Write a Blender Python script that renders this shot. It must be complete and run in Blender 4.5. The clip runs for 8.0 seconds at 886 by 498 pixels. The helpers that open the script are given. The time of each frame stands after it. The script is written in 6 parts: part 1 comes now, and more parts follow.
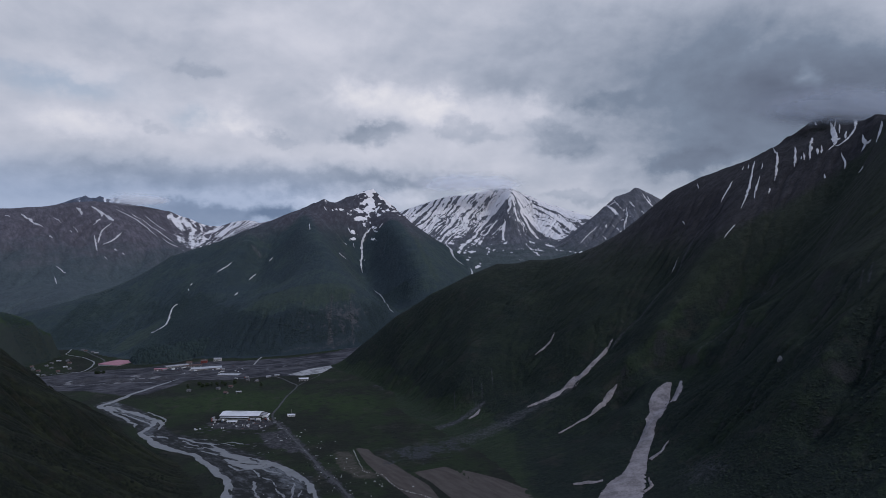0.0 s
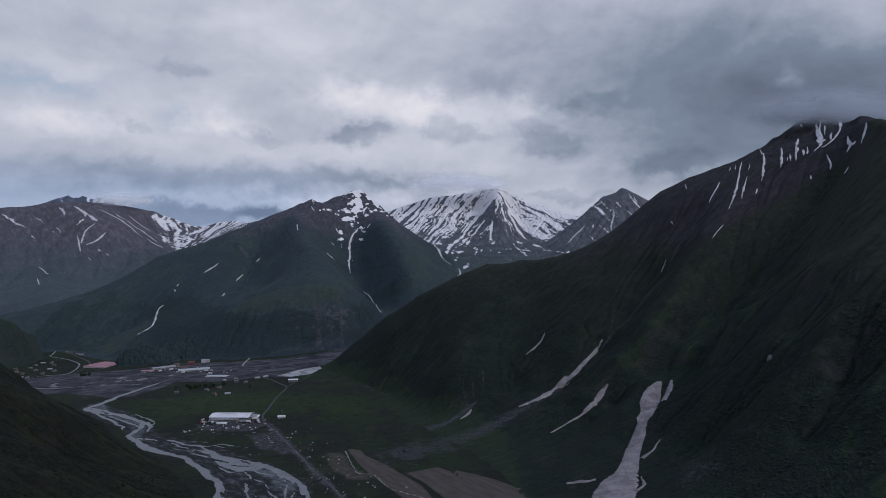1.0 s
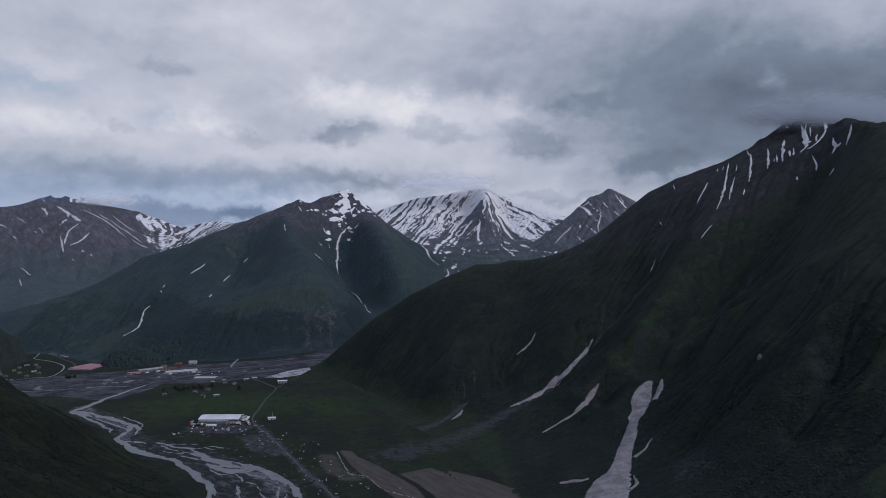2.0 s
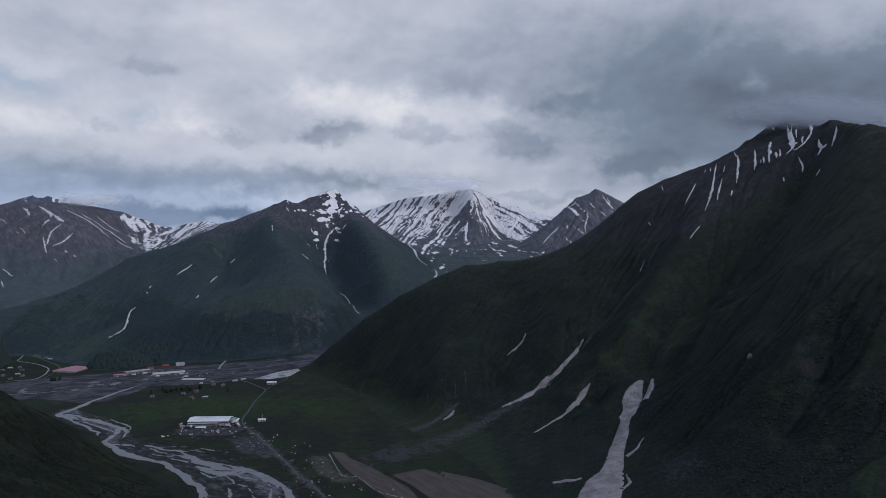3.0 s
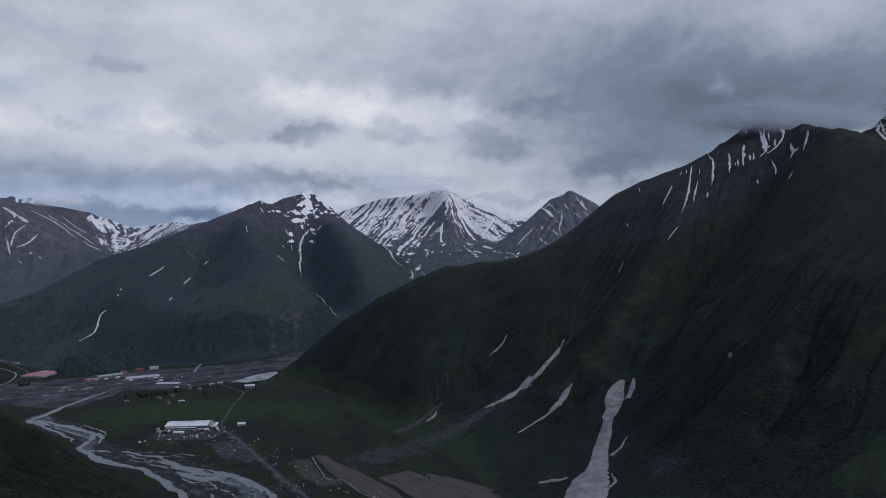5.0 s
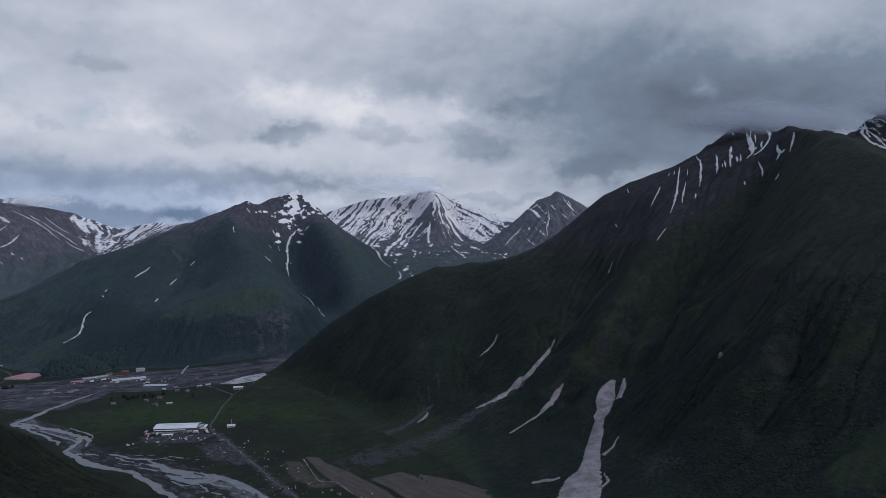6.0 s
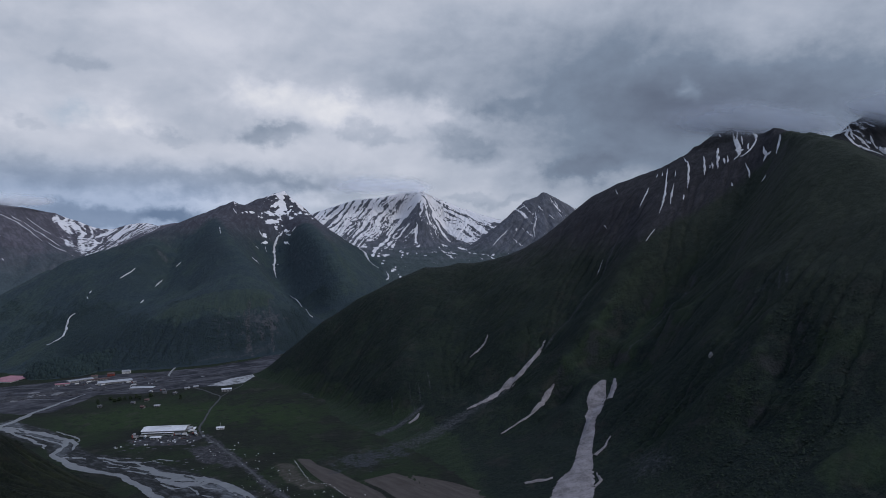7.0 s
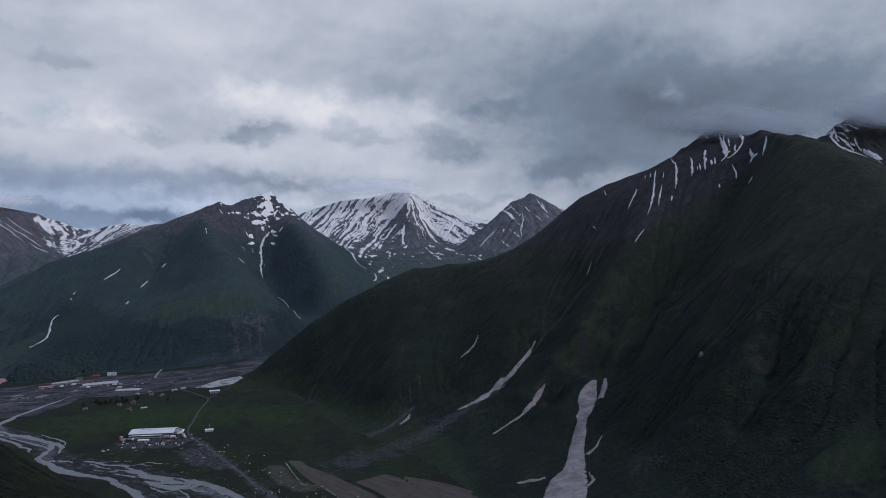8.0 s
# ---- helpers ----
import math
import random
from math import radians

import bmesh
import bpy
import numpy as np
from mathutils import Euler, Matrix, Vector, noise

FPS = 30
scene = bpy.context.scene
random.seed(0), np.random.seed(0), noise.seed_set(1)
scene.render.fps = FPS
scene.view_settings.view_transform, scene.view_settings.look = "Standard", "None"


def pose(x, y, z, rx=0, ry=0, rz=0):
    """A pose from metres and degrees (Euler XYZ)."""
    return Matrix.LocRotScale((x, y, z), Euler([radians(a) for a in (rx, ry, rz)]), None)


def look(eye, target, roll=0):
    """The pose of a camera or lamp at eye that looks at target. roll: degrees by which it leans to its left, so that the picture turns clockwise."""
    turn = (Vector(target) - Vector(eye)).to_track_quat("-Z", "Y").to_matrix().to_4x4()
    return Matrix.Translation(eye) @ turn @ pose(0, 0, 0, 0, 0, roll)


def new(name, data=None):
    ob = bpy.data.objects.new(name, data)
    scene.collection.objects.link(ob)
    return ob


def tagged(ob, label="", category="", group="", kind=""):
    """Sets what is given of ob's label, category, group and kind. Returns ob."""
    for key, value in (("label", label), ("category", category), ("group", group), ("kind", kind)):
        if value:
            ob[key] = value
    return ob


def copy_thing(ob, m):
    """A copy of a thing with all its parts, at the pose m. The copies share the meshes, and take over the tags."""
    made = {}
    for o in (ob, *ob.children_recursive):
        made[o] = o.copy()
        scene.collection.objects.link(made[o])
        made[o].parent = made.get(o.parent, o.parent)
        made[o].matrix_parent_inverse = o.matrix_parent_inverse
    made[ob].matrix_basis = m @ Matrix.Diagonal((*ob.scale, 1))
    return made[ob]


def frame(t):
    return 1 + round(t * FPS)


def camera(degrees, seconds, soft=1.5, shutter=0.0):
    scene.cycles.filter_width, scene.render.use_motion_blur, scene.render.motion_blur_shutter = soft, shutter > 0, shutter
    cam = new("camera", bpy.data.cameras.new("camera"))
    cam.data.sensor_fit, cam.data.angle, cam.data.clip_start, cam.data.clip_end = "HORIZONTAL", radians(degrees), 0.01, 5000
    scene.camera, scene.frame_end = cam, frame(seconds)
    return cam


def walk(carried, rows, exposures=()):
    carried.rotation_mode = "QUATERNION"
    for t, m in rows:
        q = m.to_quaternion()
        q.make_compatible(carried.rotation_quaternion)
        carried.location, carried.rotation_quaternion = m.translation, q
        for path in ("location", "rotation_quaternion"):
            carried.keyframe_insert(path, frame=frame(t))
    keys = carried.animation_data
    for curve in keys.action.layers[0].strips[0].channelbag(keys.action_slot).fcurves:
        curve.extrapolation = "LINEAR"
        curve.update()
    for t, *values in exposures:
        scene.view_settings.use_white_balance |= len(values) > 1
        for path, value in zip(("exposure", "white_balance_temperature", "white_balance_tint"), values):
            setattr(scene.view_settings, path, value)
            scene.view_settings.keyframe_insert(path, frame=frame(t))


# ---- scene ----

cam = camera(69.0, 8.0, soft=0.65)
PATH = [
    (0, (0.00, 0.00, 268.00), (0.00, 1000.00, 268.00), 0.00),
    (0.5, (-3.77, -0.01, 268.15), (6.97, 999.93, 268.23), -0.03),
    (1, (-7.52, 0.03, 268.33), (13.92, 999.80, 268.51), -0.06),
    (1.5, (-11.25, 0.11, 268.52), (20.86, 999.59, 268.84), -0.08),
    (2, (-14.97, 0.24, 268.72), (27.79, 999.32, 269.22), -0.11),
    (2.5, (-18.69, 0.41, 268.94), (34.72, 998.98, 269.62), -0.13),
    (3, (-22.40, 0.63, 269.15), (41.65, 998.58, 270.06), -0.16),
    (3.5, (-26.10, 0.90, 269.35), (48.58, 998.11, 270.53), -0.18),
    (4, (-29.80, 1.22, 269.54), (55.53, 997.57, 271.02), -0.20),
    (4.5, (-33.51, 1.58, 269.71), (62.49, 996.96, 271.53), -0.21),
    (5, (-37.22, 1.99, 269.86), (69.47, 996.28, 272.05), -0.23),
    (5.5, (-40.93, 2.46, 269.98), (76.47, 995.54, 272.57), -0.24),
    (6, (-44.66, 2.97, 270.05), (83.50, 994.72, 273.10), -0.25),
    (6.5, (-48.40, 3.53, 270.09), (90.56, 993.82, 273.62), -0.26),
    (7, (-52.15, 4.14, 270.08), (97.65, 992.85, 274.14), -0.27),
    (7.5, (-55.92, 4.80, 270.01), (104.79, 991.79, 274.65), -0.28),
    (8, (-59.71, 5.51, 269.88), (111.96, 990.65, 275.14), -0.28),
]
walk(cam, [(t, look(eye, target, roll)) for t, eye, target, roll in PATH], exposures=((0.0, 0.0, 6750, 13), (1.6, 0.0, 6750, 13), (3.0, 0.0, 6700, 11), (8.0, 0.0, 6680, 10.5)))

# ---- sky and light ----
SUN_ELEVATION, SUN_AZIMUTH = 42.0, 122.0  # degrees; azimuth to the right of +y


def build_sky():
    world = bpy.data.worlds.new("overcast_sky")
    scene.world = world
    world.use_nodes = True
    nt = world.node_tree
    nt.nodes.clear()
    N, K = nt.nodes.new, nt.links.new

    def val(op, a, b=None, c=None, clamp=False):
        n = N("ShaderNodeMath")
        n.operation, n.use_clamp = op, clamp
        for i, v in enumerate((a, b, c)):
            if v is None:
                continue
            if isinstance(v, (int, float)):
                n.inputs[i].default_value = v
            else:
                K(v, n.inputs[i])
        return n.outputs[0]

    def mixc(f, a, b):
        n = N("ShaderNodeMix")
        n.data_type = "RGBA"
        for s, v in ((n.inputs[0], f), (n.inputs[6], a), (n.inputs[7], b)):
            if isinstance(v, tuple):
                s.default_value = (*v, 1)
            elif isinstance(v, (int, float)):
                s.default_value = v
            else:
                K(v, s)
        return n.outputs[2]

    co = N("ShaderNodeTexCoord").outputs["Generated"]
    sep = N("ShaderNodeSeparateXYZ")
    K(co, sep.inputs[0])
    x, y, z = sep.outputs
    az = val("DEGREES", val("ARCTAN2", x, y))
    el = val("DEGREES", val("ARCSINE", z))

    # the deck of cloud, seen in perspective from below
    flat = val("ADD", val("MAXIMUM", z, 0.0), 0.22)
    deck = N("ShaderNodeCombineXYZ")
    K(val("DIVIDE", x, flat), deck.inputs[0])
    K(val("DIVIDE", y, flat), deck.inputs[1])
    deck.inputs[2].default_value = 3.7

    def cloud_noise(vec, scale, detail, rough, distort=0.0):
        n = N("ShaderNodeTexNoise")
        K(vec, n.inputs["Vector"])
        n.inputs["Scale"].default_value, n.inputs["Detail"].default_value = scale, detail
        n.inputs["Roughness"].default_value, n.inputs["Distortion"].default_value = rough, distort
        return n.outputs["Fac"]

    ang = N("ShaderNodeCombineXYZ")
    K(val("MULTIPLY", az, 0.055), ang.inputs[0])
    K(val("MULTIPLY", el, 0.085), ang.inputs[1])
    big = cloud_noise(deck.outputs[0], 0.9, 2, 0.5)
    puff = cloud_noise(ang.outputs[0], 1.7, 6, 0.52, 0.25)
    fine = cloud_noise(ang.outputs[0], 5.0, 5, 0.55)

    lumps = N("ShaderNodeCombineXYZ")
    K(val("MULTIPLY", az, 0.075), lumps.inputs[0])
    K(val("MULTIPLY", el, 0.095), lumps.inputs[1])
    lumps.inputs[2].default_value = 1.7
    wob = cloud_noise(lumps.outputs[0], 3.4, 6, 0.6)
    lumps2 = N("ShaderNodeVectorMath")
    K(lumps.outputs[0], lumps2.inputs[0])
    lumps2.inputs[1].default_value = (5.2, 1.3, 7.7)
    wob2 = cloud_noise(lumps2.outputs[0], 3.4, 6, 0.6)
    az_w = val("ADD", az, val("MULTIPLY", val("SUBTRACT", wob, 0.5), 8.0))
    el_w = val("ADD", el, val("MULTIPLY", val("SUBTRACT", wob2, 0.5), 4.4))

    def blob(a0, e0, wa, we):
        u = val("POWER", val("ABSOLUTE", val("DIVIDE", val("SUBTRACT", az_w, a0), wa)), 2.0)
        v = val("POWER", val("ABSOLUTE", val("DIVIDE", val("SUBTRACT", el_w, e0), we)), 2.0)
        return val("EXPONENT", val("MULTIPLY", val("ADD", u, v), -1.0))

    def firm(v, lo, hi):
        n = N("ShaderNodeMapRange")
        n.interpolation_type = "SMOOTHSTEP"
        K(v, n.inputs["Value"])
        n.inputs["From Min"].default_value, n.inputs["From Max"].default_value = lo, hi
        return n.outputs["Result"]

    # billows are paler on their upper side
    above = N("ShaderNodeVectorMath")
    K(ang.outputs[0], above.inputs[0])
    above.inputs[1].default_value = (-0.02, 0.06, 0)
    over = cloud_noise(above.outputs[0], 1.7, 6, 0.52, 0.25)
    tone = val("MULTIPLY", val("SUBTRACT", big, 0.5), 0.10)
    tone = val("ADD", tone, val("MULTIPLY", val("SUBTRACT", puff, over), 0.30))
    tone = val("ADD", tone, val("MULTIPLY", val("SUBTRACT", puff, 0.5), 0.27))
    tone = val("ADD", tone, val("MULTIPLY", val("SUBTRACT", fine, 0.5), 0.13))
    tone = val("ADD", tone, 0.60)
    # banks of cloud: azimuth, elevation, half widths in degrees, brighter or darker
    BANKS = (
        (28.3, 14.0, 14.2, 6.6, -0.34), (24.2, 10.8, 10.9, 3.33, -0.1), (35.1, 10.3, 10.9, 3.33, -0.16), (36.5, 16.9, 8.1, 2.85, 0.14), (29.1, 13.2, 1.2, 0.85, 0.22), (21.5, 13.3, 6.2, 2.38, -0.06),
        (-7.4, 13.1, 2.9, 1.24, 0.22), (-3.5, 12.4, 5.2, 1.24, 0.14), (-0.3, 13.0, 1.8, 1.24, 0.19), (8.5, 12.0, 2.1, 1.24, 0.16), (2.5, 11.7, 5.7, 1.43, 0.14), (-7.4, 8.4, 19.9, 1.71, 0.08),
        (-28.2, 9.5, 3.6, 1.04, 0.22), (-17.2, 10.5, 2.3, 0.76, 0.22), (-19.3, 11.5, 3.3, 0.95, 0.08), (-29.8, 13.3, 3.3, 1.43, 0.08), (-25.4, 16.3, 8.1, 1.43, -0.07), (5.0, 14.4, 6.2, 1.61, -0.1),
        (-0.5, 17.1, 5.7, 1.9, -0.04), (13.4, 15.6, 4.3, 2.38, -0.05), (-14.0, 17.7, 7.6, 1.9, 0.07), (-17.2, 5.9, 17.5, 1.1, -0.18), (-27.3, 4.2, 8.6, 0.67, -0.03), (-3.5, 6.2, 7.5, 0.9, -0.13),
        (-18.0, 4.2, 12.3, 0.43, 0.06), (-11.3, 4.1, 3.3, 0.43, 0.08), (-29.4, 6.0, 5.7, 0.47, -0.02), (14.9, 6.0, 5.7, 0.85, -0.02), (-3.0, 4.8, 1.9, 0.85, 0.14), (22.8, 6.9, 7.1, 2.61, -0.14), (11.0, 18.0, 8.0, 3.0, -0.09), (41.0, 12.5, 8.0, 6.0, -0.14), (25.0, 2.9, 7.1, 1.9, -0.08),
    )
    for a0, e0, wa, we, gain in BANKS:
        tone = val("ADD", tone, val("MULTIPLY", blob(a0, e0, wa, we), gain))
    # small dark clouds with firmer rims, hanging under the deck
    SCUDS = (
        (-6.0, 10.0, 3.6, 1.0, -0.20), (-7.4, 10.2, 1.9, 0.67, -0.06), (1.8, 10.5, 1.8, 1.04, -0.16), (4.0, 9.6, 1.7, 0.57, -0.09), (7.9, 10.7, 2.5, 1.0, -0.15), (11.2, 9.3, 3.5, 1.25, -0.16),
        (12.7, 8.0, 2.4, 0.85, -0.1), (21.0, 7.3, 3.8, 1.24, -0.16), (-20.2, 14.8, 2.1, 0.76, -0.11), (-14.0, 9.6, 1.9, 0.57, -0.1), (-23.8, 9.7, 1.1, 0.38, -0.09), (-18.5, 3.0, 9.0, 1.2, -0.26),
        (-14.0, 2.9, 2.9, 0.67, -0.1), (11.2, 4.6, 2.2, 0.57, -0.12), (14.9, 4.4, 1.9, 0.47, -0.1), (-1.0, 4.8, 1.7, 0.57, -0.1), (14.4, 12.3, 2.9, 1.04, -0.1), (-4.5, 14.7, 2.4, 0.47, -0.03),
    )
    for a0, e0, wa, we, gain in SCUDS:
        tone = val("ADD", tone, val("MULTIPLY", firm(blob(a0, e0, wa, we), 0.10, 0.80), gain * 0.85))
    ramp = N("ShaderNodeValToRGB")
    K(tone, ramp.inputs[0])
    els = ramp.color_ramp.elements
    els[0].position, els[0].color = 0.05, (0.115, 0.145, 0.21, 1)
    els[1].position, els[1].color = 0.95, (0.76, 0.785, 0.85, 1)
    for p, c in ((0.3, (0.190, 0.246, 0.340)), (0.5, (0.372, 0.430, 0.540)), (0.7, (0.555, 0.60, 0.71))):
        e = els.new(p)
        e.color = (*c, 1)
    # the low western band of the deck lies in blue distance
    west = val("MULTIPLY", firm(el, 8.5, 4.0), firm(az, 4.0, -16.0))
    cool = N("ShaderNodeMix")
    cool.data_type, cool.blend_type = "RGBA", "MULTIPLY"
    K(west, cool.inputs[0])
    K(ramp.outputs[0], cool.inputs[6])
    cool.inputs[7].default_value = (0.75, 0.85, 0.98, 1)
    sky = N("ShaderNodeTexSky")
    sky.sky_type, sky.sun_disc = "NISHITA", False
    sky.sun_elevation, sky.sun_rotation = radians(SUN_ELEVATION), radians(SUN_AZIMUTH)
    clear = N("ShaderNodeMix")
    clear.data_type, clear.blend_type = "RGBA", "MULTIPLY"
    clear.inputs[0].default_value = 1.0
    K(sky.outputs[0], clear.inputs[6])
    clear.inputs[7].default_value = (0.09, 0.09, 0.09, 1)
    # small rifts where the blue shows through
    rift = val("MULTIPLY", blob(-31.0, 12.6, 5.0, 0.9), 0.55)
    rift = val("ADD", rift, val("MULTIPLY", blob(-21.0, 11.0, 1.5, 0.6), 0.4), clamp=True)
    out = mixc(rift, cool.outputs[2], clear.outputs[2])
    # overhead the deck is thinner and bluer
    lift = N("ShaderNodeMapRange")
    lift.interpolation_type = "SMOOTHSTEP"
    K(el, lift.inputs["Value"])
    lift.inputs["From Min"].default_value, lift.inputs["From Max"].default_value = 23.0, 50.0
    tint = N("ShaderNodeMix")
    tint.data_type, tint.blend_type = "RGBA", "MULTIPLY"
    K(lift.outputs["Result"], tint.inputs[0])
    K(out, tint.inputs[6])
    tint.inputs[7].default_value = (0.74, 0.96, 1.30, 1)
    out = tint.outputs[2]
    bg = N("ShaderNodeBackground")
    K(out, bg.inputs[0])
    bg.inputs[1].default_value = 1.0
    K(bg.outputs[0], N("ShaderNodeOutputWorld").inputs[0])


build_sky()
sun = new("sun", bpy.data.lights.new("sun", "SUN"))
sun.data.energy, sun.data.angle, sun.data.color = 1.5, radians(14), (0.93, 0.96, 1.0)
_a, _e = radians(SUN_AZIMUTH), radians(SUN_ELEVATION)
sun.matrix_world = look((math.sin(_a) * math.cos(_e) * 900, math.cos(_a) * math.cos(_e) * 900, math.sin(_e) * 900), (0, 0, 0))
scene.view_settings.exposure = 0.0


# ---- materials ----
def material(name):
    m = bpy.data.materials.new(name)
    m.use_nodes = True
    nt = m.node_tree
    return m, nt, nt.nodes["Principled BSDF"]


class Nodes:
    """Short ways to make and join the nodes of one material."""

    def __init__(self, nt):
        self.nt = nt
        self.pos = nt.nodes.new("ShaderNodeNewGeometry")

    def put(self, socket, v):
        if isinstance(v, tuple):
            socket.default_value = (*v, 1) if len(v) == 3 and socket.type == "RGBA" else v
        elif isinstance(v, (int, float)):
            socket.default_value = v
        else:
            self.nt.links.new(v, socket)

    def math(self, op, a, b=0.0, clamp=False):
        n = self.nt.nodes.new("ShaderNodeMath")
        n.operation, n.use_clamp = op, clamp
        self.put(n.inputs[0], a)
        self.put(n.inputs[1], b)
        return n.outputs[0]

    def noise(self, size, detail=4, rough=0.55, stretch=(1, 1, 1), turn=0.0, distort=0.0, coord=None):
        """Noise with features about size metres across; stretch lengthens it along x, y, z after the turn."""
        mp = self.nt.nodes.new("ShaderNodeMapping")
        mp.vector_type = "TEXTURE"
        mp.inputs["Rotation"].default_value = (0, 0, turn)
        mp.inputs["Scale"].default_value = tuple(size * s for s in stretch)
        self.nt.links.new(coord or self.pos.outputs["Position"], mp.inputs["Vector"])
        n = self.nt.nodes.new("ShaderNodeTexNoise")
        self.nt.links.new(mp.outputs[0], n.inputs["Vector"])
        n.inputs["Scale"].default_value, n.inputs["Detail"].default_value = 1.0, detail
        n.inputs["Roughness"].default_value, n.inputs["Distortion"].default_value = rough, distort
        return n.outputs["Fac"]

    def step(self, v, lo, hi):
        n = self.nt.nodes.new("ShaderNodeMapRange")
        n.interpolation_type = "SMOOTHSTEP"
        self.put(n.inputs["Value"], v)
        n.inputs["From Min"].default_value, n.inputs["From Max"].default_value = lo, hi
        return n.outputs["Result"]

    def mix(self, f, a, b):
        n = self.nt.nodes.new("ShaderNodeMix")
        n.data_type = "RGBA"
        self.put(n.inputs[0], f)
        self.put(n.inputs[6], a)
        self.put(n.inputs[7], b)
        return n.outputs[2]

    def height(self):
        s = self.nt.nodes.new("ShaderNodeSeparateXYZ")
        self.nt.links.new(self.pos.outputs["Position"], s.inputs[0])
        return s.outputs[2]

    def upness(self):
        s = self.nt.nodes.new("ShaderNodeSeparateXYZ")
        self.nt.links.new(self.pos.outputs["Normal"], s.inputs[0])
        return s.outputs[2]

    def attribute(self, name):
        n = self.nt.nodes.new("ShaderNodeAttribute")
        n.attribute_name = name
        return n.outputs["Fac"]

    def bump(self, h, strength, distance):
        n = self.nt.nodes.new("ShaderNodeBump")
        self.nt.links.new(h, n.inputs["Height"])
        n.inputs["Strength"].default_value, n.inputs["Distance"].default_value = strength, distance
        return n.outputs[0]


def mountain_material(name, grass, scrub, bare, rock, bare_from, bare_full, snow=(0.62, 0.63, 0.67), grain=1.0, scrub_amount=0.5, fall=0.0, earth=None, hazy_turf=None, turf_green=None):
    """Grass and scrub below, bare shale above bare_from to bare_full metres, rock where it is steep, snow by the mesh's attribute."""
    m, nt, b = material(name)
    n = Nodes(nt)
    patch = n.noise(70 * grain, 5, 0.6)
    tuft = n.noise(11 * grain, 5, 0.65)
    speck = n.noise(3.2 * grain, 4, 0.7)
    low = n.mix(n.step(n.math("ADD", n.math("MULTIPLY", patch, 0.6), n.math("MULTIPLY", tuft, 0.4)), scrub_amount - 0.07, scrub_amount + 0.09), scrub, grass)
    low = n.mix(n.math("MULTIPLY", n.step(speck, 0.42, 0.68), 0.5), low, tuple(c * 1.6 for c in grass))
    shale = n.mix(n.step(n.noise(26 * grain, 5, 0.65), 0.35, 0.65), bare, tuple(c * 0.6 for c in bare))
    shale = n.mix(n.math("MULTIPLY", n.step(speck, 0.45, 0.7), 0.4), shale, rock)
    # open grass; the light on ribs and facets is painted with it too
    lit_open_grass = n.step(n.math("ADD", n.attribute("meadow_lit"), n.math("MULTIPLY", n.math("SUBTRACT", tuft, 0.5), 0.5)), 0.4, 0.6)
    low = n.mix(lit_open_grass, low, n.mix(tuft, tuple(c * 0.75 for c in turf_green or grass), tuple(c * 1.3 for c in turf_green or grass)))
    # dark heath growth, which also paints the shade of faces turned from the light
    heath_shade = n.step(n.math("ADD", n.attribute("heath_shade"), n.math("MULTIPLY", n.math("SUBTRACT", n.math("ADD", n.math("MULTIPLY", tuft, 0.3), n.math("MULTIPLY", patch, 0.7)), 0.5), 0.8)), 0.2, 0.75)
    low = n.mix(n.math("MULTIPLY", heath_shade, 0.85), low, n.mix(n.step(tuft, 0.4, 0.65), tuple(c * 0.8 for c in scrub), scrub))
    if earth:
        low = n.mix(n.math("MULTIPLY", n.step(n.noise(34 * grain, 6, 0.7), 0.52, 0.66), 0.55), low, earth)
    rill = n.noise(7 * grain, 6, 0.7, stretch=(1, 7, 2.5), turn=radians(fall))
    shale = n.mix(n.step(rill, 0.40, 0.62), tuple(c * 0.55 for c in bare), shale)
    low = n.mix(n.math("MULTIPLY", n.step(rill, 0.58, 0.42), 0.38), low, tuple(c * 0.9 for c in scrub))
    # high turf, made paler because the slope's haze is put into its colour
    if hazy_turf:
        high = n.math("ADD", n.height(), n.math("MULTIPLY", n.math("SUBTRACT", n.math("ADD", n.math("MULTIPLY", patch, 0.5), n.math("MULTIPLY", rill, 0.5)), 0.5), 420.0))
        low = n.mix(n.math("MULTIPLY", n.step(high, 100, 350), 0.85), low, n.mix(n.step(tuft, 0.4, 0.65), tuple(c * 0.7 for c in hazy_turf), hazy_turf))
    z = n.math("ADD", n.height(), n.math("MULTIPLY", n.math("SUBTRACT", patch, 0.5), (bare_full - bare_from) * 1.5))
    z = n.math("SUBTRACT", z, n.math("MULTIPLY", n.math("MAXIMUM", n.attribute("turf"), n.attribute("heath_shade")), 300.0))
    col = n.mix(n.step(z, bare_from, bare_full), low, shale)
    steep = n.step(n.math("ADD", n.upness(), n.math("MULTIPLY", n.math("SUBTRACT", tuft, 0.5), 0.5)), 0.62, 0.5)
    col = n.mix(n.math("MULTIPLY", steep, 0.65), col, rock)
    loose = n.step(n.math("ADD", n.attribute("scree"), n.math("MULTIPLY", n.math("SUBTRACT", n.math("ADD", n.math("MULTIPLY", tuft, 0.5), n.math("MULTIPLY", speck, 0.5)), 0.5), 0.9)), 0.30, 0.85)
    col = n.mix(loose, col, n.mix(n.step(speck, 0.4, 0.65), (0.034, 0.034, 0.038), (0.074, 0.074, 0.082)))
    white = n.attribute("snow")
    edge = n.math("ADD", white, n.math("MULTIPLY", n.math("SUBTRACT", n.noise(9 * grain, 5, 0.7), 0.5), 0.5))
    edge = n.step(edge, 0.44, 0.56)
    col = n.mix(edge, col, n.mix(n.noise(30 * grain, 4), snow, tuple(c * 0.8 for c in snow)))
    n.put(b.inputs["Base Color"], col)
